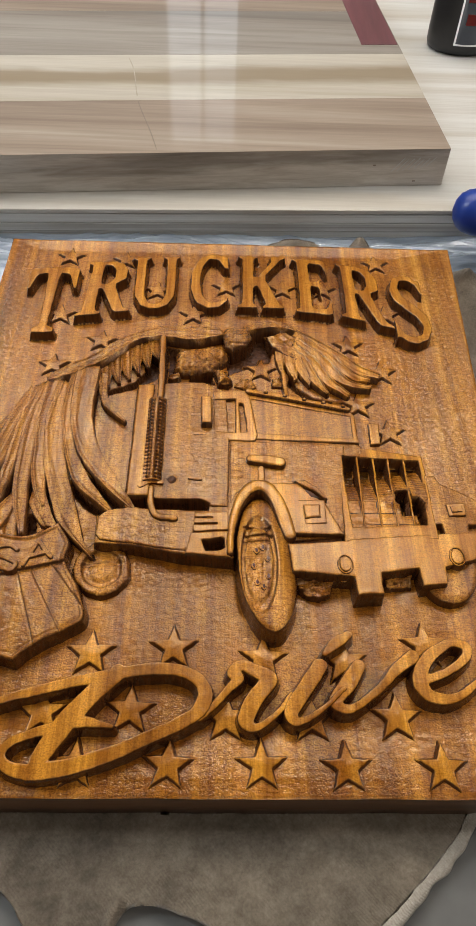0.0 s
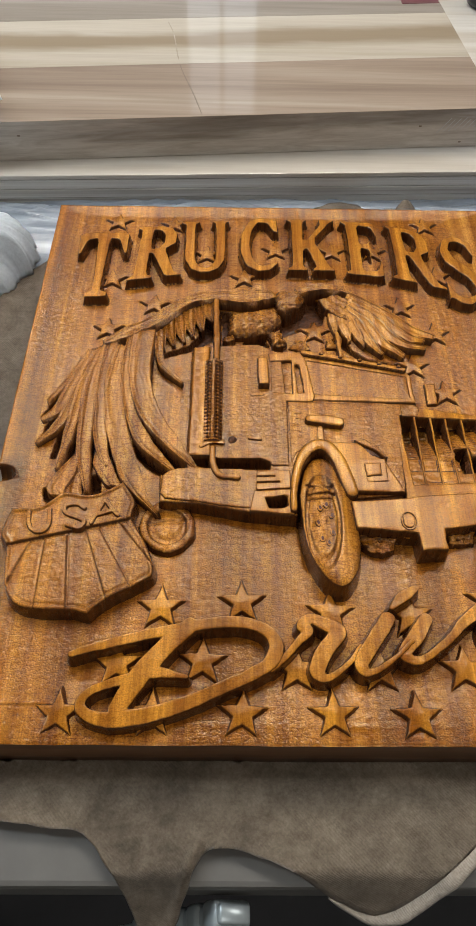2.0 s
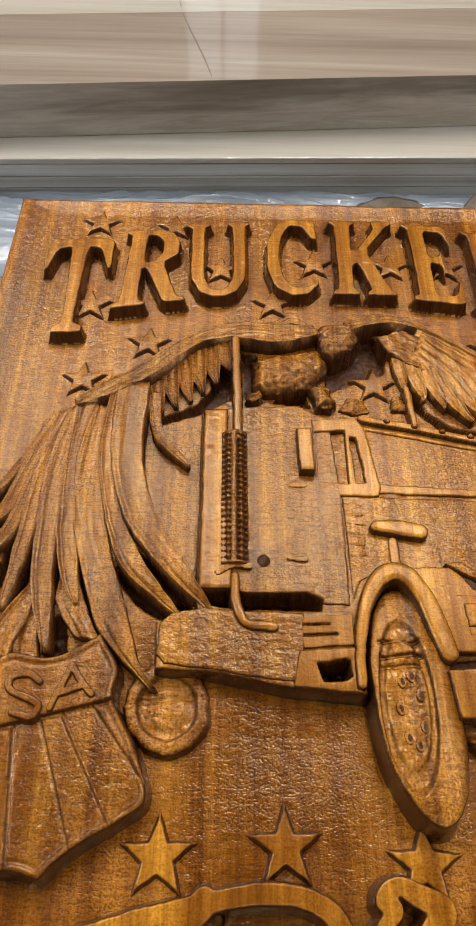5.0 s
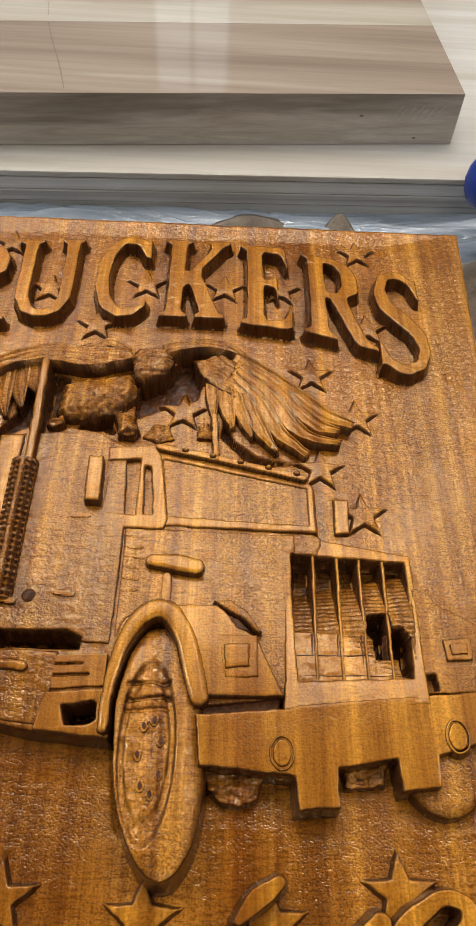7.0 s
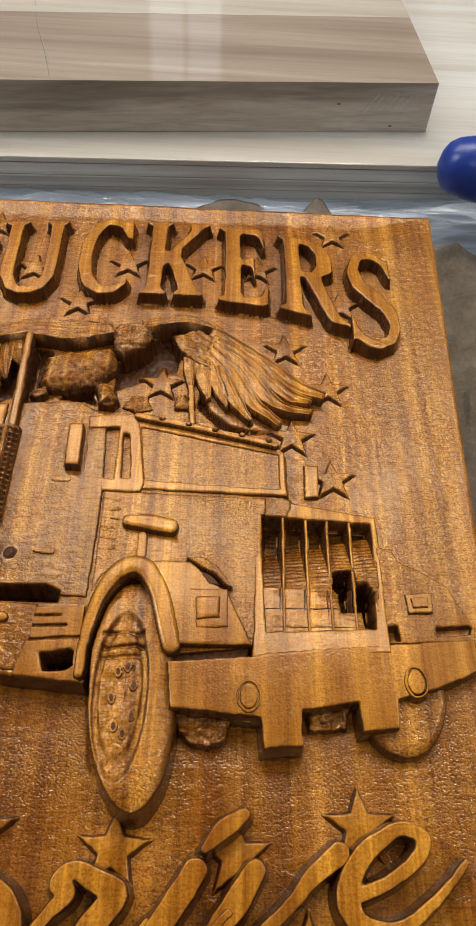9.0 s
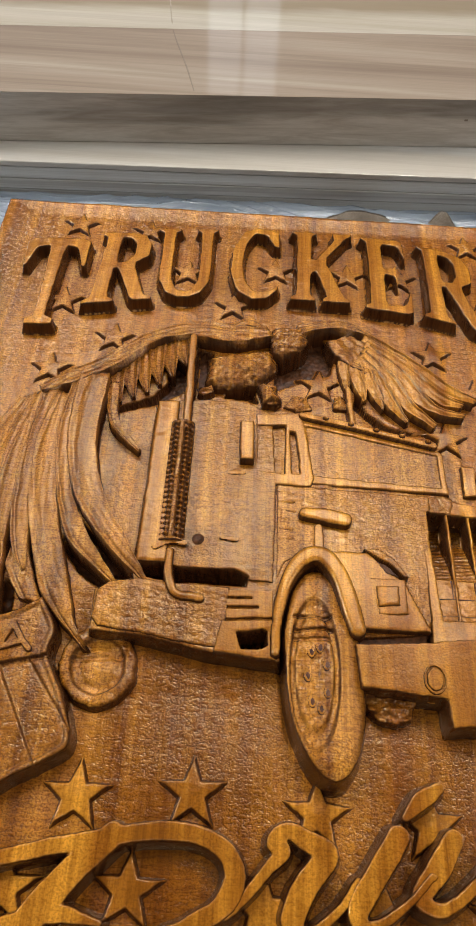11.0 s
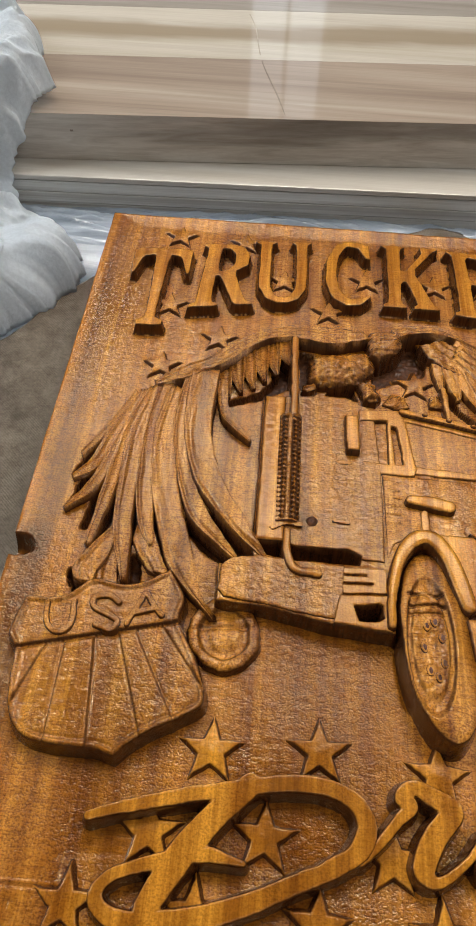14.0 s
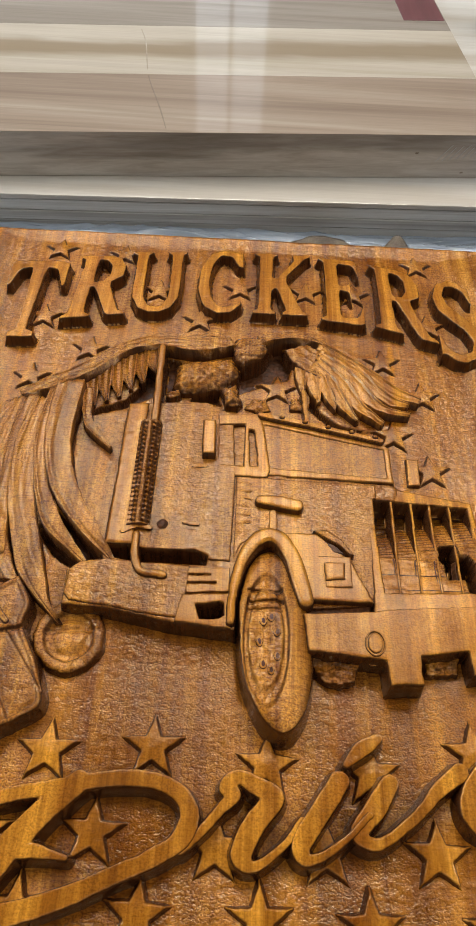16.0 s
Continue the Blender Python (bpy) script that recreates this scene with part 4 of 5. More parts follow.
# spread wings over the truck, every feather a part
def wings():
    def scales(x, y, s):
        return 0.5 * np.abs(np.sin(x / 2.2 + 0.8 * np.sin(y / 1.7))) + 0.3 * vnoise(x / 2.2, y / 2.0, 41) + 0.30 * np.clip(s, 0, 12) - 2.6
    ob = part("winged_relief", raised([d_poly([(-56, 13), (-42, 19), (-10, 24), (-5, 10), (-7, 2), (-18, -10), (-34, -15), (-50, -16), (-57, -10), (-54, 1)])], -14.0, 7.5, bevel=7, flare=1.5, rough=0.6, step=0.5, wobble=0.9, detail=lambda x, y, s: scales(x, y, s) + 2.2 * np.clip(1.2 - np.hypot((x + 27) / 7, (y - 3) / 5), 0, 0.6)), wood_rough, plaque, "carved body between two spread wings")

    def lump(pts, z, bevel=5, **kw):
        part("carved_lump", raised([d_poly(pts)], -14.0, z, bevel=bevel, flare=1.4, rough=0.8, step=0.55, wobble=1.0, detail=lambda x, y, s: 0.4 * vnoise(x / 1.8, y / 2.6, 42) + 0.35 * np.sin(y / 0.9 - x / 4 + 2.5 * vnoise(x / 5, y / 5, 22)) + 0.35 * np.clip(s, 0, 7) - 1.6, **kw), wood_rough, ob)
    lump([(-12, 37), (-6, 45), (6, 47), (15, 45), (18, 33), (12, 22), (-1, 13), (-9, 19)], 9.0)
    lump([(-20, -11), (-15, -7), (-6, -11), (-1, -24), (-5, -29), (-14, -28)], 7.0)
    lump([(-60, -15), (-51, -12), (-49, -19), (-56, -25), (-61, -21)], 5.0, 2)
    lump([(6, -14), (18, -15), (20, -26), (8, -30), (0, -26)], 0.5, 2)
    lump([(36, -12), (42, -13), (47, -27), (34, -25)], 1.5, 2)

    def feather(name, *args, mats=None, **kw):
        part(name, blade(*args, **kw), mats or ROUGHCUT, ob)

    def vane(name, pts, z0, height, **kw):
        part(name, ribbon(bmesh.new(), pts, z0, height, **kw), ROUGHCUT, ob)

    part("wing_ground", raised([d_poly([(-150, -24), (-188, -40), (-200, -76), (-186, -92), (-182, -112), (-172, -112), (-168, -126), (-157, -130), (-150, -136), (-138, -148), (-124, -128), (-98, -150), (-82, -164), (-110, -128), (-124, -90), (-124, -36)])], -10.0, 0.8, bevel=1.5, rough=0.6, wobble=0.8), ROUGHCUT, ob, "rough-cut ground under the feathers")
    # long flight feathers, from the lowest at the outer end to the broad one that overlaps them all
    feather("feather", [(-182, -33), (-197, -68), (-211, -92)], [(-179, -37), (-194, -74), (-209, -97)], 3.0, 3.6, droop=3)
    feather("feather", [(-178, -33), (-194, -70), (-202, -99), (-213, -113)], [(-174, -36), (-187, -78), (-196, -106), (-211, -116)], 3.6, 4.4, droop=3)
    feather("feather", [(-176, -33), (-188, -76), (-199, -117), (-213, -139)], [(-171, -36), (-182, -84), (-192, -121), (-211, -141)], 4.2, 5.2, droop=3)
    feather("feather", [(-174, -33), (-185, -72), (-190, -127), (-193, -166)], [(-168, -35), (-177, -84), (-181, -126), (-190, -167)], 5.0, 6.2, droop=3)
    feather("feather", [(-178, -153), (-190, -171), (-196, -184), (-193, -192)], [(-174, -158), (-176, -174), (-181, -186), (-183, -193)], 4.2, 4.8, droop=0.5)
    feather("feather", [(-176, -164), (-181, -180), (-181, -194)], [(-170, -170), (-170, -180), (-167, -194)], 2.2, 2.8, droop=0.5)
    feather("feather", [(-162, -150), (-162, -163), (-151, -181)], [(-153, -148), (-146, -165), (-137, -184)], 2.4, 3.4, droop=0.5)
    feather("feather", [(-172, -32), (-180, -81), (-179, -131), (-176, -160), (-166, -189)], [(-164, -29), (-168, -80), (-167, -134), (-164, -165), (-163, -190)], 5.6, 6.6)
    feather("feather", [(-166, -29), (-169, -85), (-167, -125), (-160, -152), (-152, -165)], [(-155, -28), (-162, -68), (-158, -110), (-153, -142), (-150, -164)], 6.8, 7.4)
    feather("feather", [(-156, -28), (-163, -79), (-158, -119), (-147, -155), (-136, -181), (-109, -209)], [(-147, -34), (-147, -80), (-137, -130), (-125, -166), (-116, -195), (-106, -209)], 6.4, 7.6, pits=0.5)
    feather("feather", [(-146, -18), (-150, -61), (-143, -103), (-131, -140), (-111, -160), (-97, -171)], [(-138, -18), (-141, -65), (-134, -104), (-119, -136), (-107, -154), (-95, -171)], 8.0, 8.8)
    feather("feather", [(-142, -14), (-143, -52), (-139, -85), (-127, -118), (-105, -146), (-78, -171)], [(-122, -14), (-123, -52), (-121, -82), (-110, -115), (-94, -141), (-76, -171)], 9.4, 10.4, grooves=0.15)
    feather("feather", [(-124, -18), (-119, -47), (-112, -60), (-95, -74)], [(-115, -17), (-113, -44), (-107, -55), (-94, -72)], 4.5, 5.0, droop=1.5)
    # scalloped underside of the near wing
    for k, (rx, ry, tx, ty) in enumerate(((-120, 0, -114, -31), (-111, 8, -105, -26), (-102, 13, -96, -21), (-93, 19, -88, -14), (-84, 23, -79, -6), (-76, 25, -70, 5))):
        vane("covert_feather", [(rx, ry + 4, 13), ((rx + tx) / 2 - 1, (ry + ty) / 2, 11), (tx, ty, 3)], -2.0, 4.0 + 0.5 * k + 0.8 * (k % 2), ridges=0.10, tilt=0.10)
    # the far wing: a fan from the shoulder
    part("shoulder", raised([d_poly([(30, 36), (48, 43), (64, 34), (74, 17), (68, 2), (58, 4), (48, 12), (41, 16), (36, 24)])], -9.0, 5.2, bevel=2.0, flare=1.2, rough=0.7, wobble=0.9, step=0.6, detail=lambda x, y, s: 0.5 * np.sin((x * 0.8 + y) / 1.9 + 2 * vnoise(x / 7, y / 7, 44))), ROUGHCUT, ob, "feathered shoulder")
    fan = (([(47, 19), (47, 3), (46, -10)], [(39, 18), (40, 3), (44, -10)], 3.4),
           ([(55, 16), (58, -2), (58, -17)], [(45, 18), (49, -4), (56, -18)], 4.0),
           ([(64, 8), (69, -10), (70, -25)], [(52, 12), (59, -10), (69, -26)], 4.8),
           ([(58, 20), (71, 2), (79, -20), (86, -36)], [(49, 17), (60, 7), (68, -18), (84, -37)], 5.4),
           ([(60, 26), (79, 3), (90, -20), (105, -37)], [(52, 20), (68, 4), (79, -21), (103, -40)], 6.0),
           ([(63, 32), (87, 7), (100, -15), (109, -24), (126, -27)], [(55, 25), (76, 9), (90, -18), (105, -28), (125, -30)], 6.4),
           ([(62, 38), (88, 18), (102, 0), (114, -13), (126, -18)], [(57, 30), (79, 12), (96, -8), (109, -20), (124, -21)], 6.8),
           ([(60, 44), (84, 26), (103, 10), (118, -4), (135, -13)], [(56, 36), (77, 20), (97, 2), (112, -11), (133, -17)], 7.2))
    for lo, hi, z in fan:
        feather("feather", lo, hi, z + 1.0, z - 0.6, rim=0.8, grooves=0.13, droop=2.0, pits=0.3, mats=TOPCUT)
    feather("wing_arm", [(-169, -27), (-150, -11), (-128, 5), (-99, 31), (-66, 44), (-42, 43), (-14, 43)], [(-166, -32), (-143, -21), (-118, -4), (-96, 19), (-72, 29), (-40, 25), (-9, 34)], 8.2, 9.6, n=80, rim=0.4, grooves=0.45, droop=1.0, pits=0.35)
    feather("wing_arm", [(-62, 44), (-40, 50), (-27, 56), (-13, 47)], [(-58, 40), (-40, 43), (-27, 46), (-12, 41)], 4.0, 6.0, rim=0.2, grooves=0.4, droop=0.6)
    feather("wing_arm", [(8, 47), (34, 55), (57, 49), (76, 31), (92, 14)], [(12, 38), (28, 44), (48, 45), (66, 36), (82, 17)], 7.4, 8.8, n=60, rim=0.3, grooves=0.4, droop=3.0)


wings()


# ---- the truck on the plaque ----
def pebbled(x, y, s):
    """Small pits that the cutter leaves in the coarse ground."""
    u, v = 0.8 * x + 0.6 * y, 0.8 * y - 0.6 * x
    return 0.07 * vnoise(u / 1.4, v / 1.3, 51) + 0.06 * vnoise(x / 2.9 + v / 9, y / 1.9, 52)


def flat(name, adds, z1, cuts=(), z0=-10.0, mats=None, label="", **kw):
    return part(name, raised(adds, z0, z1, cuts, **kw), mats or TOPCUT, truck, label)


truck = part("truck_relief", raised([d_poly([(-88, -32), (-26, -26), (-8, -36), (14, -34), (100, -56), (103, -92), (110, -96), (92, -190), (40, -196), (4, -212), (-6, -212), (-40, -209), (-81, -201), (-107, -200), (-108, -174), (-86, -172), (-88, -160)])], -10.0, 3.0, [d_poly(GRILLE_OPEN), d_poly(ARCH_OPEN), d_poly(STEP_OPEN), d_poly(SLOT_OPEN)], bevel=1.6, flare=2.0, rough=0.5, slope=lambda x, y: 2.0 + 0.045 * max(0.0, -y - 60) - 0.02 * max(0.0, x - 20)), ROUGHCUT, plaque, "carved truck with a tall cab and long hood")
flat("sleeper_panel", [d_poly([(-87, -30), (-28, -25), (-8, -36), (-4, -92), (-5, -165), (-20, -164), (-87, -160)])], 4.2, [d_poly(SLOT_OPEN)], mats=ROUGHCUT, rough=0.18, step=0.6, detail=pebbled, bevel=1.2, slope=lambda x, y: 4.4 + 0.03 * (-y - 30) - 0.012 * abs(x + 50))
flat("corner_panel", [d_poly([(-87, -31), (-71, -30), (-68, -156), (-87, -157)])], 5.4, mats=TOPCUT, bevel=2.4, rough=0.3, slope=lambda x, y: 5.8 + 0.03 * (-y - 30))
flat("door_frame", [d_poly([(-19, -38), (10, -36), (14, -44), (20, -88), (18, -95), (-8, -95), (-19, -90)])], 5.6, cuts=[d_poly([(-18, -48), (1, -46), (1, -86), (-16, -84)]), d_poly([(4, -51), (8, -52), (11, -85), (6, -85)])], z0=-2.0, label="cab door with an open window recess")
flat("windshield", [d_poly([(12, -41), (104, -60), (104, -92), (18, -89)])], 3.2, bevel=0.5, z0=-2.0, mats=wood_rough)
flat("windshield_frame", [d_poly([(11, -38), (101, -57), (106, -62), (107, -94), (18, -92)])], 4.3, cuts=[d_poly([(15, -45), (102, -64), (102, -89), (20, -85)])], z0=-2.0)
flat("visor", [d_stroke([(12, -38), (55, -47), (100, -58)], 5.0)], 8.0, bevel=1.2)
for k in range(5):
    x = 28 + 17 * k
    bm = bmesh.new()
    blob(bm, (x, -37 - 0.22 * (x - 12), 6), (2.6, 2.2, 4.0), 0, 12, 0.0)
    part("roof_lamp", bm, wood_rough, truck, smooth=True)
flat("mirror", [d_poly([(-30, -49), (-20, -49), (-19, -81), (-29, -81)])], 12.5, bevel=2.0, label="tall side mirror")
flat("mirror_arm", [d_stroke([(-34, -88), (-26, -88)], 4.0)], 6.5)
flat("exhaust_pipe", [d_stroke([(-67, 27), (-65, -54)], 6.5, 2)], 10.5, bevel=2.4, label="tall exhaust pipe")
flat("pipe_elbow", [d_stroke([(-67, -150), (-66, -165), (-61, -176), (-47, -178)], 6.0)], 12.0, bevel=2.4)


def muffler():
    """Round guard pierced by two columns of slanting holes."""
    bm = bmesh.new()
    cols, rows = 22, 150
    g, deep = [], {}
    for j in range(rows + 1):
        v = j / rows
        cx, cy = -67.5 + 0.5 * v, -52 - 90 * v
        row = []
        for i in range(cols + 1):
            u = 2 * i / cols - 1
            hole = 0.0
            if 2 < j < rows - 2 and (0.16 < abs(u + 0.06) < 0.95):
                hole = max(0.0, 0.25 - math.sin(2 * math.pi * (90 * v / 7.6 + u * 1.1)) * math.sin(2 * math.pi * (90 * v / 7.6 - u * 1.1)))
            hole = min(1.0, hole * 1.6)
            deep[i, j] = hole
            z = 5.5 + 7.0 * math.sqrt(max(0.0, 1 - u * u * 0.96)) - 3.0 * hole + 0.7 * noise.noise(Vector((u * 3, v * 40, 3)))
            row.append(bm.verts.new(((cx + 8.4 * u) * MM, cy * MM, (z if 0 < i < cols else -6) * MM)))
        g.append(row)
    for j in range(rows):
        for i in range(cols):
            f = bm.faces.new((g[j][i], g[j][i + 1], g[j + 1][i + 1], g[j + 1][i]))
            # guard holes and outer sides are coloured dark for the shade in them
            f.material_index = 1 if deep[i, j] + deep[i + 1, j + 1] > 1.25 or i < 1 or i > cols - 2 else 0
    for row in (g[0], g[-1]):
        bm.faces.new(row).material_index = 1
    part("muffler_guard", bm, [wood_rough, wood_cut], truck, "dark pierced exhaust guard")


muffler()
flat("guard_collar", [d_stroke([(-76, -147), (-67, -142), (-59, -143)], 4.5)], 10.0, bevel=1.0)
flat("tank_panel", [d_poly([(-106, -176), (-100, -170), (-84, -167), (-60, -168.5), (-30, -169.5), (-32, -207), (-60, -204), (-81, -200), (-103, -198), (-107, -193)])], 9.6, mats=ROUGHCUT, rough=0.25, step=0.6, detail=pebbled, flare=2.0, bevel=1.8)
flat("tank_seam", [d_stroke([(-82, -174), (-84, -188), (-88, -197)], 1.2)], 8.9, mats=wood_cut, bevel=0.3)
flat("step_panel", [d_poly([(-33, -171), (-5, -170), (-5, -187), (-32, -189)])], 9.4, cuts=[d_stroke([(-33, -182), (-14, -181)], 1.0, 2), d_stroke([(-33, -176), (-18, -175.5)], 0.7, 2)], bevel=0.7, step=0.5)
flat("step_frame", [d_poly([(-34, -190), (-4, -188), (-3, -212), (-38, -209)])], 10.2, cuts=[d_poly([(-25, -197), (-17, -196), (-10, -194.5), (-8, -196), (-8, -203), (-11, -205), (-22, -206)])], bevel=1.0)
flat("hood_side", [d_poly([(-4, -94), (94, -95), (90, -188), (60, -180), (40, -150), (20, -142), (2, -150), (-4, -165)])], 5.4, [d_poly(GRILLE_OPEN), d_poly(ARCH_OPEN)], mats=ROUGHCUT, rough=0.2, step=0.65, detail=lambda x, y, s: pebbled(x, y, s) * 0.6, bevel=1.4, slope=lambda x, y: 4.6 + 0.035 * (-y - 95) - 0.02 * max(0.0, x - 20))
for k in range(7):
    flat("vent_rib", [d_stroke([(-2, -100 - 6.5 * k), (6, -101 - 6.5 * k)], 3.0, 2)], 5.2 + 0.22 * k, mats=ROUGHCUT, bevel=1.4, flare=1.0, rough=0.8, z0=0.0, wobble=0.9)
flat("marker_lamp", [d_stroke([(13, -117, 8), (26, -118, 11), (38, -120, 10)], 9)], 10.5, bevel=2.4, label="long pill-shaped marker lamp")
flat("lamp_stem", [d_stroke([(22, -126), (22, -140)], 6.5)], 7.5)


def wheel_disc(cx, cy, z):
    """Front wheel, seen three-quarter: tyre, rim with bolts, standing proud of the ground."""
    def face(x, y, s):
        r = np.hypot((x - cx + 1) / 17.0, (y - cy) / 52.0)
        hub = -3.0 * np.clip((0.84 - r) / 0.09, 0, 1) + 1.8 * np.clip((0.66 - r) / 0.08, 0, 1) - 1.2 * np.clip((0.22 - r) / 0.10, 0, 1)
        hub += np.where(r < 0.8, 1.0, 0.25) * (0.5 * vnoise(x / 2.4, y / 4.2, 11) + 0.3 * vnoise(x / 1.5, y / 1.8, 12))
        hub -= sum(d * np.exp(-((y - cy - q - 1.5 * vnoise(x / 6, y / 6, q)) / 1.0) ** 2) * (np.abs(x - cx + 2) < 11) for q, d in ((17, 1.8), (23, 2.6), (31, 2.4)))
        hub -= 0.20 * np.maximum(0.0, y - cy - 26)
        return hub - 0.022 * np.maximum(0.0, x - cx - 9 + 0.05 * (y - cy)) ** 2
    tyre = part("wheel", raised([d_ellipse(cx + 5, cy + 3.5, 22.5, 59.5, 4)], -12.0, z, bevel=3.2, flare=2.2, detail=face, step=0.6), ROUGHCUT, truck, "wide front wheel with a bolted rim")
    for k in range(7):
        a = radians(24 + 51.4 * k)
        ex, ey = cx + 0.5 + 5.6 * math.cos(a), cy - 4 + 17 * math.sin(a)
        part("bolt", raised([d_ellipse(ex, ey, 2.5, 3.8)], z - 8, z - 0.1, bevel=0.9, step=0.4, wobble=0.4, flare=0.4), wood_rough, tyre, "round hollow wheel bolt")
        # dark disc on the bolt paints the shade of its hole
        part("bolt_hole_shade", raised([d_ellipse(ex + 0.2, ey - 0.3, 1.4, 2.3)], z - 6, z + 0.15, bevel=0.4, step=0.4, wobble=0.3, flare=0.2), wood_cut, tyre, "dark disc for the shade in a bolt hole")




wheel_disc(19, -216, 12.5)
flat("wheel_arch", [d_stroke([(-4, -208, 6), (-2, -182, 7), (4, -161, 9), (14, -148, 11), (25, -148, 12), (34, -162, 12), (39, -180, 12), (42, -192, 10)], 9)], 14.0, bevel=3.6, label="rounded wheel arch lip")
flat("fender", [d_poly([(24, -144), (50, -143), (72, -162), (82, -184), (85, -191), (42, -192), (34, -166), (28, -152)])], 9.2, bevel=1.6, slope=lambda x, y: 13.4 - 0.06 * max(0.0, x - 34) - 0.03 * max(0.0, y + 165))
flat("hood_scoop", [d_poly([(47, -141), (57, -140), (66, -146), (74, -158), (70, -158), (62, -150), (54, -146)])], 12.0, bevel=1.0, mats=ROUGHCUT)
# dark pieces: shade in the scoop and under the fender, put into the colour
flat("scoop_shade", [d_poly([(53, -147), (61, -151), (69, -159), (60, -157)])], 11.9, mats=wood_cut, bevel=0.6)
flat("fender_shade", [d_poly([(34, -189), (84, -189), (82, -197), (40, -201)])], 5.0, mats=wood_cut, bevel=0.4)
hl = flat("headlight", [d_poly([(49, -160), (71, -159), (72, -182), (54, -183)])], 12.3, bevel=0.8, label="square headlight")
part("lens", raised([d_poly([(53, -165), (67, -164), (67, -177), (54, -178)])], 8.0, 13.6, bevel=1.6), TOPCUT, hl)
GR = lambda x, y: 1.6 + 0.085 * max(0.0, -y - 100)
gr = flat("grille", [d_poly([(88, -97), (104, -96), (160, -106), (158, -193), (84, -198)])], 7.4, slope=GR, cuts=[d_poly(GRILLE_OPEN)], bevel=1.0, label="upright radiator grille with vertical bars")
STEPPED = [(131, -144), (142, -143), (143, -151), (148, -151), (153, -158), (153, -180), (146, -178), (145, -169), (134, -169), (133, -158), (130, -155)]
part("grille_back", raised([d_poly([(88, -102), (159, -105), (154, -184), (88, -187)])], -20.0, -6.0, [d_poly(STEPPED)], bevel=0.8, rough=0.5, slope=lambda x, y: -15.0 + 0.08 * (x - 91) + 17.5 * min(1.0, max(0.0, (-y - 126 + 0.2 * (x - 91)) / 30.0)) ** 0.8 - (3.0 if (-y - 126 + 0.2 * (x - 91)) < 0 else 0.0), detail=lambda x, y, s: 0.3 * np.sin(y * 2.2 + 1.5 * vnoise(x / 6, y / 4, 81))), ROUGHCUT, gr, "rough-cut ground inside the grille")
part("grille_lower", raised([d_poly([(90, -154), (131, -155), (133, -158), (134, -169), (145.5, -169), (146, -178), (152, -179), (152, -182), (90, -184)])], -12.0, 6.0, bevel=0.8, rough=0.4, slope=lambda x, y: GR(x, y) - 1.6), TOPCUT, gr)
for x0, y0, x1, y1 in ((104, -106, 101.5, -190), (117.5, -107, 115, -189), (130, -108, 128, -188), (143.5, -109, 141, -187)):
    part("bar", raised([d_stroke([(x0, y0), (x1, y1)], 2.4, 2)], -10.0, 6.2, bevel=0.9, slope=lambda x, y: GR(x, y) - 0.8 + 0.5 * max(0.0, min(1.0, (-y - 150) / 8)), wobble=0.2, step=0.6), TOPCUT, gr)
    part("bar_groove", raised([d_stroke([(x0 - 2.1 - 0.025 * 50, -156), (x1 - 2.1, -184)], 0.8, 2)], 2.0, GR(0, -170) - 1.3, bevel=0.3, step=0.4), wood_cut, gr)
for row in (-167, -178):
    part("cross_groove", raised([d_stroke([(92, row - 1), (132 if row > -170 else 145, row)], 1.0, 2)], 2.0, GR(0, row) - 1.2, bevel=0.3, step=0.4), wood_cut, gr)
flat("bumper", [d_poly([(40, -200), (84, -197), (90, -195), (154, -188), (205, -183), (206, -200), (181, -211), (159, -217), (158, -231), (139, -234), (138, -219), (109, -224), (109, -241), (89, -243), (88, -228), (43, -224)])], 12.0, bevel=1.2, flare=1.5, label="deep front bumper", slope=lambda x, y: 12.0 - 0.045 * max(0.0, x - 90), rough=0.06)
for cx, cy, r in ((82, -218, 6.2), (169, -208, 6.4)):
    part("fog_lamp", raised([d_ellipse(cx, cy, r, r * 1.35)], 4.0, 13.4 - 0.045 * max(0, cx - 90), [d_ellipse(cx, cy, r - 1.2, r * 1.35 - 1.4)], bevel=0.4, step=0.5), TOPCUT, truck)
    part("fog_lens", raised([d_ellipse(cx, cy, r - 1.6, r * 1.35 - 1.8)], 4.0, 13.2 - 0.045 * max(0, cx - 90), bevel=0.8, step=0.5), TOPCUT, truck)
flat("far_fender", [d_poly([(157, -127), (166, -128), (170, -136), (187, -145), (196, -150), (201, -162), (208, -175), (206, -184), (157, -186)])], 3.8, [d_poly([(154, -177), (164, -176), (165, -184), (154, -185)]), d_poly([(186, -176), (206, -174), (204, -179), (186, -181)])], bevel=1.0, flare=1.6, mats=ROUGHCUT, label="far fender beyond the grille", slope=lambda x, y: 4.6 - 0.04 * max(0.0, x - 165))
far_light = flat("far_headlight", [d_poly([(170, -157), (186, -156), (185, -168), (171, -169)])], 6.2, bevel=0.6, z0=-2, step=0.6)
part("lens", raised([d_poly([(172.5, -159.5), (183, -159), (182.5, -165.5), (173.5, -166)])], 2.0, 7.2, bevel=1.0, step=0.6), TOPCUT, far_light)
flat("far_wheel", [d_ellipse(163, -214, 23, 30, -8)], 3.4, bevel=5.0, mats=ROUGHCUT)
flat("axle_block", [d_poly([(46, -222), (74, -222), (72, -236), (64, -239), (54, -239), (48, -232)])], 1.0, mats=wood_rough, rough=3.0, wobble=1.4)
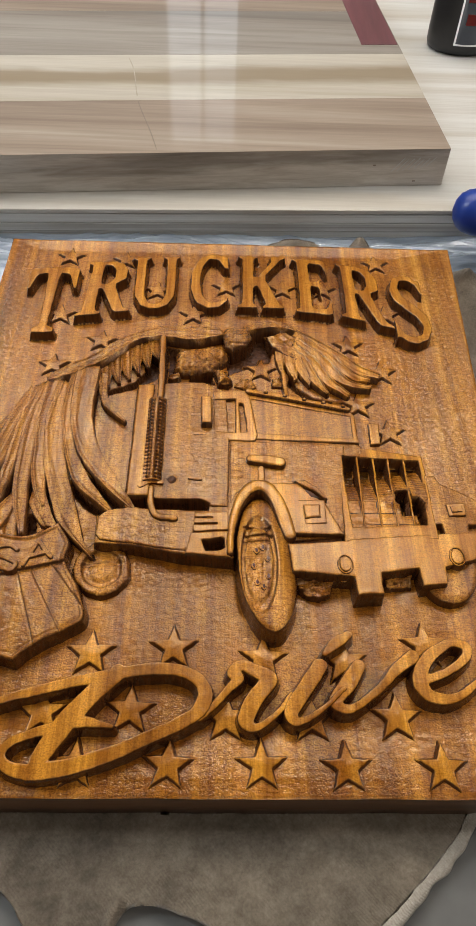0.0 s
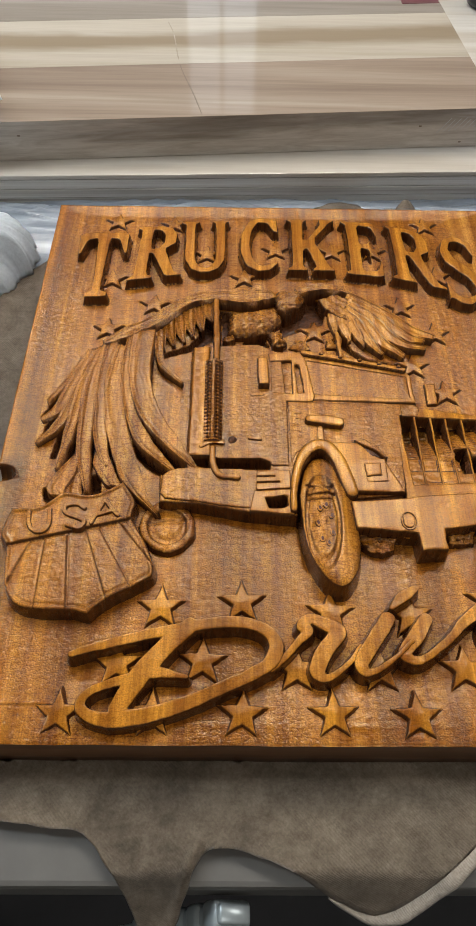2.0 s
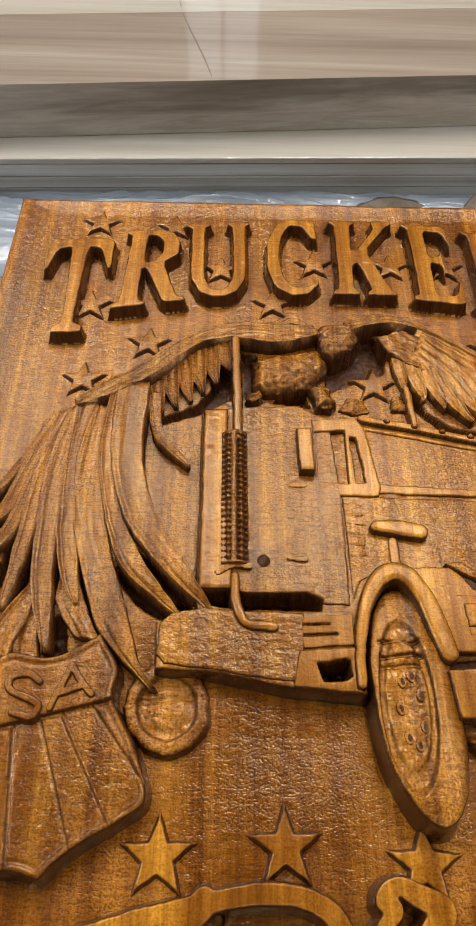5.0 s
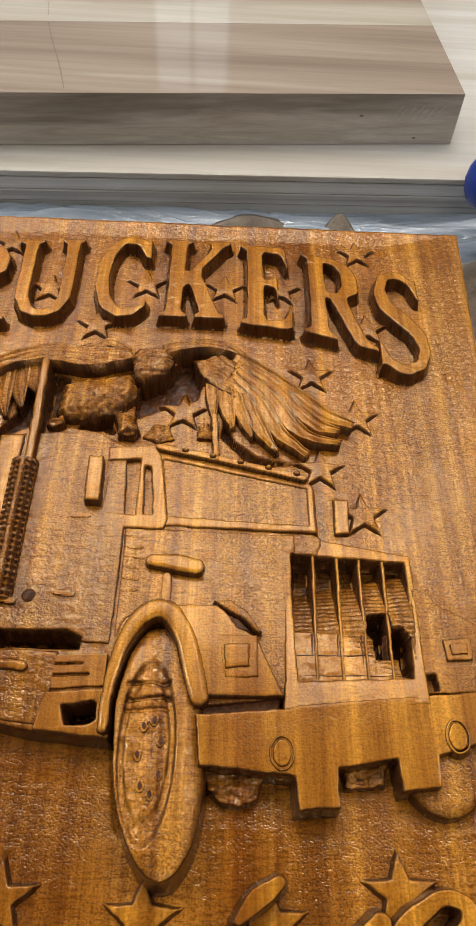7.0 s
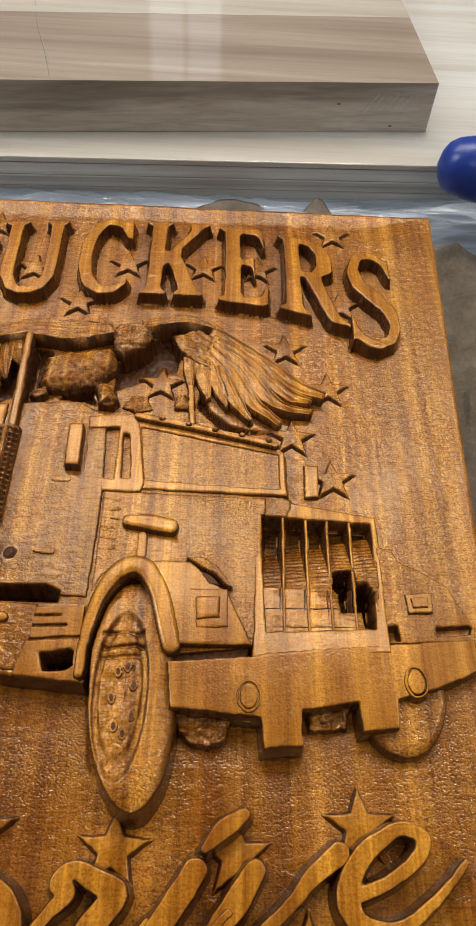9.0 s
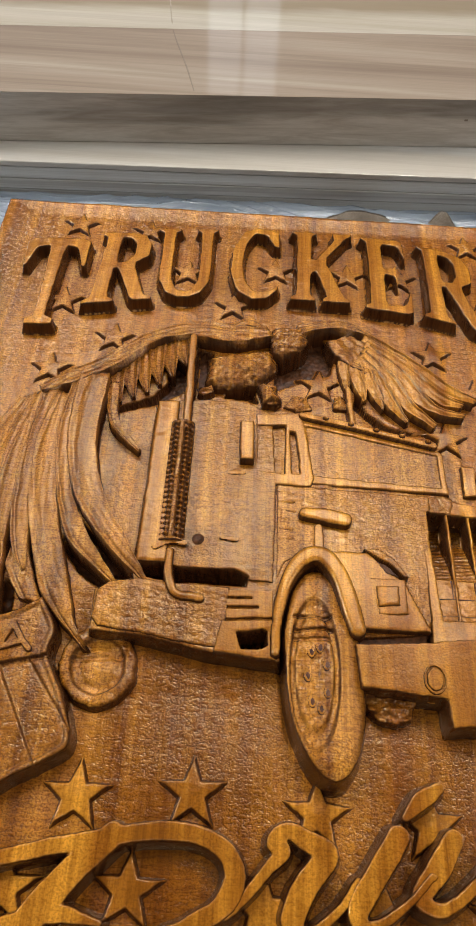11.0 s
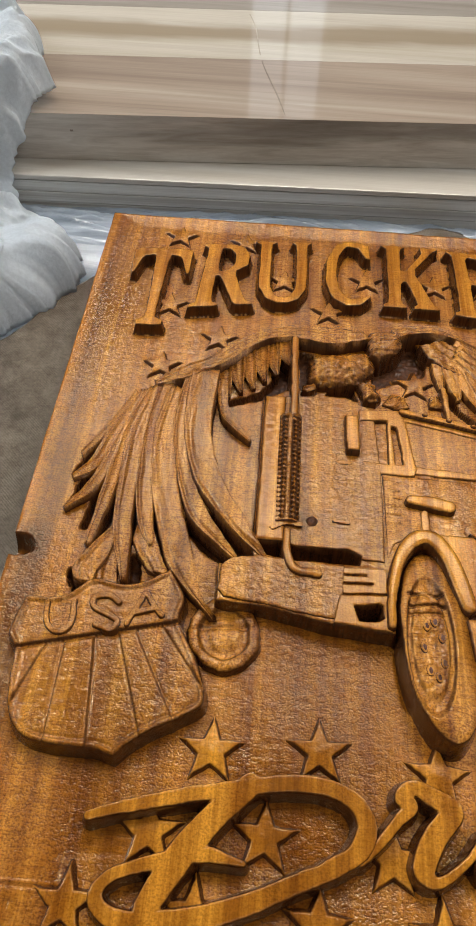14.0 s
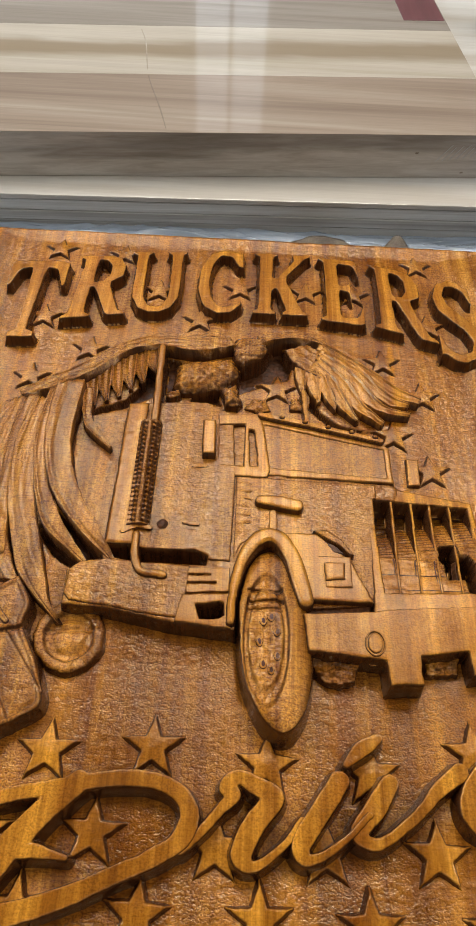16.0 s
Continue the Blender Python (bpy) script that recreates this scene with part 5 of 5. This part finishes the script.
flat("axle_block", [d_poly([(112, -222), (136, -218), (134, -229), (114, -231)])], 0.0, mats=wood_rough, rough=3.0, wobble=1.4)
flat("rear_wheel", [d_ellipse(-100, -216, 21.5, 23, 10)], -0.6, bevel=3.0, rough=0.4, flare=2.2, wobble=0.8, mats=ROUGHCUT, detail=lambda x, y, s: -2.6 * np.clip((s - 6.0) / 2.0, 0, 1) + 1.6 * np.clip((s - 11.0) / 3.0, 0, 1) - 1.5 * np.exp(-((y + 212 - 0.1 * (x + 100)) / 1.6) ** 2) * np.clip((s - 5) / 2, 0, 1) + 0.25 * np.sin(np.arctan2(y + 216, x + 100) * 60) * np.clip((6 - s) / 3, 0, 1), label="part-hidden rear wheel")
flat("antenna", [d_stroke([(45, -10), (47, -40)], 4.5, 2)], 5.0)
flat("roof_box", [d_poly([(118, -68), (128, -68), (127, -92), (118, -92)])], 0.6, bevel=0.8)
# dark knot in the sleeper panel, shaped as a low dome
bm = raised([d_ellipse(-51, -139, 4.0, 4.4)], 4.0, 8.9, [], bevel=3.0, step=0.4, wobble=0.05)
part("round_knot", bm, wood_cut, truck, "small dark round knot")
flat("latch", [d_stroke([(-37, -137), (-28, -138)], 3.6)], 8.8, bevel=0.9)


# ---- things round the plaque ----
def lathe(bm, profile, segs=40, mat=0, axis=None):
    axis = axis or Matrix()
    prev = None
    for r, z in profile:
        ring = [bm.verts.new(axis @ Vector((r * math.cos(2 * math.pi * k / segs), r * math.sin(2 * math.pi * k / segs), z))) for k in range(segs)]
        if prev:
            for k in range(segs):
                f = bm.faces.new((prev[k], prev[(k + 1) % segs], ring[(k + 1) % segs], ring[k]))
                f.material_index = mat
        prev = ring
    return prev


def blue_handle():
    """Rounded end of a blue plastic handle lying on the pale board, running off to the side."""
    ob = empty("blue_handle", "glossy blue plastic tool handle lying on the pale board", "tool handle")
    axis = Matrix.Translation((0.248, 0.232, 0.0225)) @ Matrix.Rotation(radians(-10), 4, "Z") @ Matrix.Rotation(radians(90), 4, "Y")
    bm = bmesh.new()
    prof = [(0.0005, -0.004), (0.010, -0.0015), (0.0165, 0.003), (0.0205, 0.010), (0.0228, 0.020), (0.0240, 0.034), (0.0243, 0.055), (0.0232, 0.080), (0.0215, 0.11), (0.021, 0.15), (0.022, 0.19), (0.016, 0.20), (0.0005, 0.201)]
    lathe(bm, [(r * 1.1, z) for r, z in prof], 48, 0, axis)
    part("grip", bm, blue_plastic, ob, smooth=True)


blue_handle()


def black_bottle():
    ob = empty("black_bottle", "black plastic bottle with a red and white label on the board", "bottle")
    at = Matrix.Translation((0.350, 0.712, -0.0025)) @ Matrix.Diagonal((1.0, 0.72, 1, 1))
    bm = bmesh.new()
    lathe(bm, [(0.0005, 0.0), (0.044, 0.0), (0.0495, 0.003), (0.052, 0.010), (0.0525, 0.03), (0.052, 0.15), (0.048, 0.175), (0.030, 0.20), (0.016, 0.212), (0.014, 0.225), (0.0005, 0.225)], 56, 0, at)
    body = part("body", bm, black_plastic, ob, smooth=True)
    bm = bmesh.new()
    lathe(bm, [(0.0165, 0.213), (0.0168, 0.245), (0.015, 0.248), (0.0005, 0.248)], 40, 0, at)
    part("cap", bm, black_plastic, ob, smooth=True)

    def patch(name, a0, a1, z0, z1, r, mat, label):
        bm = bmesh.new()
        g = [[bm.verts.new(at @ Vector((r * math.cos(radians(a0 + (a1 - a0) * k / 16)), r * math.sin(radians(a0 + (a1 - a0) * k / 16)), z))) for k in range(17)] for z in (z0, z1)]
        for k in range(16):
            bm.faces.new((g[0][k], g[0][k + 1], g[1][k + 1], g[1][k]))
        bmesh.ops.solidify(bm, geom=list(bm.faces), thickness=0.0004)
        part(name, bm, mat, body, label, smooth=True)
    patch("label", -112, -15, 0.016, 0.13, 0.0531, label_white, "white-edged label")
    patch("label_panel", -109, -18, 0.0185, 0.128, 0.0536, label_dark, "dark label panel")
    patch("label_flash", -104, -40, 0.075, 0.100, 0.0541, label_red, "red label flash")
    patch("label_bar", -100, -60, 0.045, 0.060, 0.0541, label_red, "red label bar")
    patch("label_bar", -55, -30, 0.030, 0.034, 0.0541, label_white, "pale bar")


black_bottle()


def paper_towel():
    """Crumpled white paper towel: a heap on the bench that leans up over the board and the slab."""
    ys = (-0.03, 0.0, 0.03, 0.06, 0.09, 0.12, 0.147, 0.175, 0.197, 0.217, 0.237, 0.27, 0.295, 0.305, 0.33, 0.37, 0.40, 0.425, 0.44)
    xr = (-0.45, -0.385, -0.345, -0.312, -0.285, -0.268, -0.264, -0.276, -0.303, -0.332, -0.350, -0.330, -0.318, -0.311, -0.337, -0.341, -0.350, -0.372, -0.41)
    bm = bmesh.new()
    nu, nv = 150, 230
    g = []
    for j in range(nv + 1):
        y = -0.06 + 0.50 * j / nv
        edge = np.interp(y, ys, xr) + 0.006 * noise.noise(Vector((y * 60, 0, 1))) + 0.006 * noise.noise(Vector((y * 240, 0, 5))) + 0.003 * noise.noise(Vector((y * 700, 0, 8)))
        ground = BENCH + 0.004 + 0.042 * min(1.0, max(0.0, (y - 0.215) / 0.03)) + 0.050 * min(1.0, max(0.0, (y - 0.240) / 0.035))
        row = []
        for i in range(nu + 1):
            u = i / nu
            x = -0.64 + (edge + 0.64) * u ** 0.6
            out = max(0.0, edge - x)
            p = Vector((x * 16, y * 16, 0.7))
            w = Vector((noise.noise(p * 0.8 + Vector((9, 0, 0))), noise.noise(p * 0.8 + Vector((0, 4, 0))), 0)) * 0.7
            crease = 1 - abs(noise.noise(p * 0.9 + w)) * 2.2
            fine = 1 - abs(noise.noise(p * 2.4 + w * 2)) * 2.2
            near = noise.voronoi(p * 0.62 + w * 0.8)[0]
            facet = min(1.0, (near[1] - near[0]) * 1.6) - 0.45 * near[0]
            body = (1 - math.exp(-out / 0.012))
            h = body * (0.034 + 0.012 * crease + 0.005 * fine + 0.016 * facet) + 0.002
            h *= 1 - 0.75 * math.exp(-((y - 0.228) / 0.020) ** 2)
            h *= 0.35 + 0.65 * min(1.0, max(0.0, (y + 0.06) / 0.05))
            curl = 0.008 * body * fine
            row.append(bm.verts.new((x + curl, y + 0.006 * noise.noise(p * 1.3) * body, ground + max(0.001, h))))
        g.append(row)
    for j in range(nv):
        for i in range(nu):
            bm.faces.new((g[j][i], g[j][i + 1], g[j + 1][i + 1], g[j + 1][i]))
    bmesh.ops.solidify(bm, geom=list(bm.faces), thickness=0.0006)
    tagged(part("paper_towel", bm, paper_mat, None, smooth=True), "crumpled white paper towel heaped beside the plaque", "paper towel")


paper_towel()


def steel_post():
    """Bright ribbed steel foot under the bench edge, leaning to one side."""
    bm = bmesh.new()
    box(bm, (-0.011, -0.006, -0.60), (0.011, 0.006, 0.0), 0.002)
    for k in range(6):
        box(bm, (-0.0135, -0.0085, -0.018 - 0.021 * k), (0.0135, 0.0085, -0.003 - 0.021 * k), 0.0035, segs=3)
    box(bm, (-0.03, -0.03, -0.612), (0.03, 0.03, -0.60), 0.002)
    bm.transform(Matrix.Translation((-0.046, -0.464, -0.066)) @ Matrix.Rotation(radians(24), 4, "Y") @ Matrix.Diagonal((1, 1, 1.42, 1)))
    tagged(part("steel_post", bm, steel_mat, None), "bright ribbed steel post standing below the bench edge", "metal post")


steel_post()
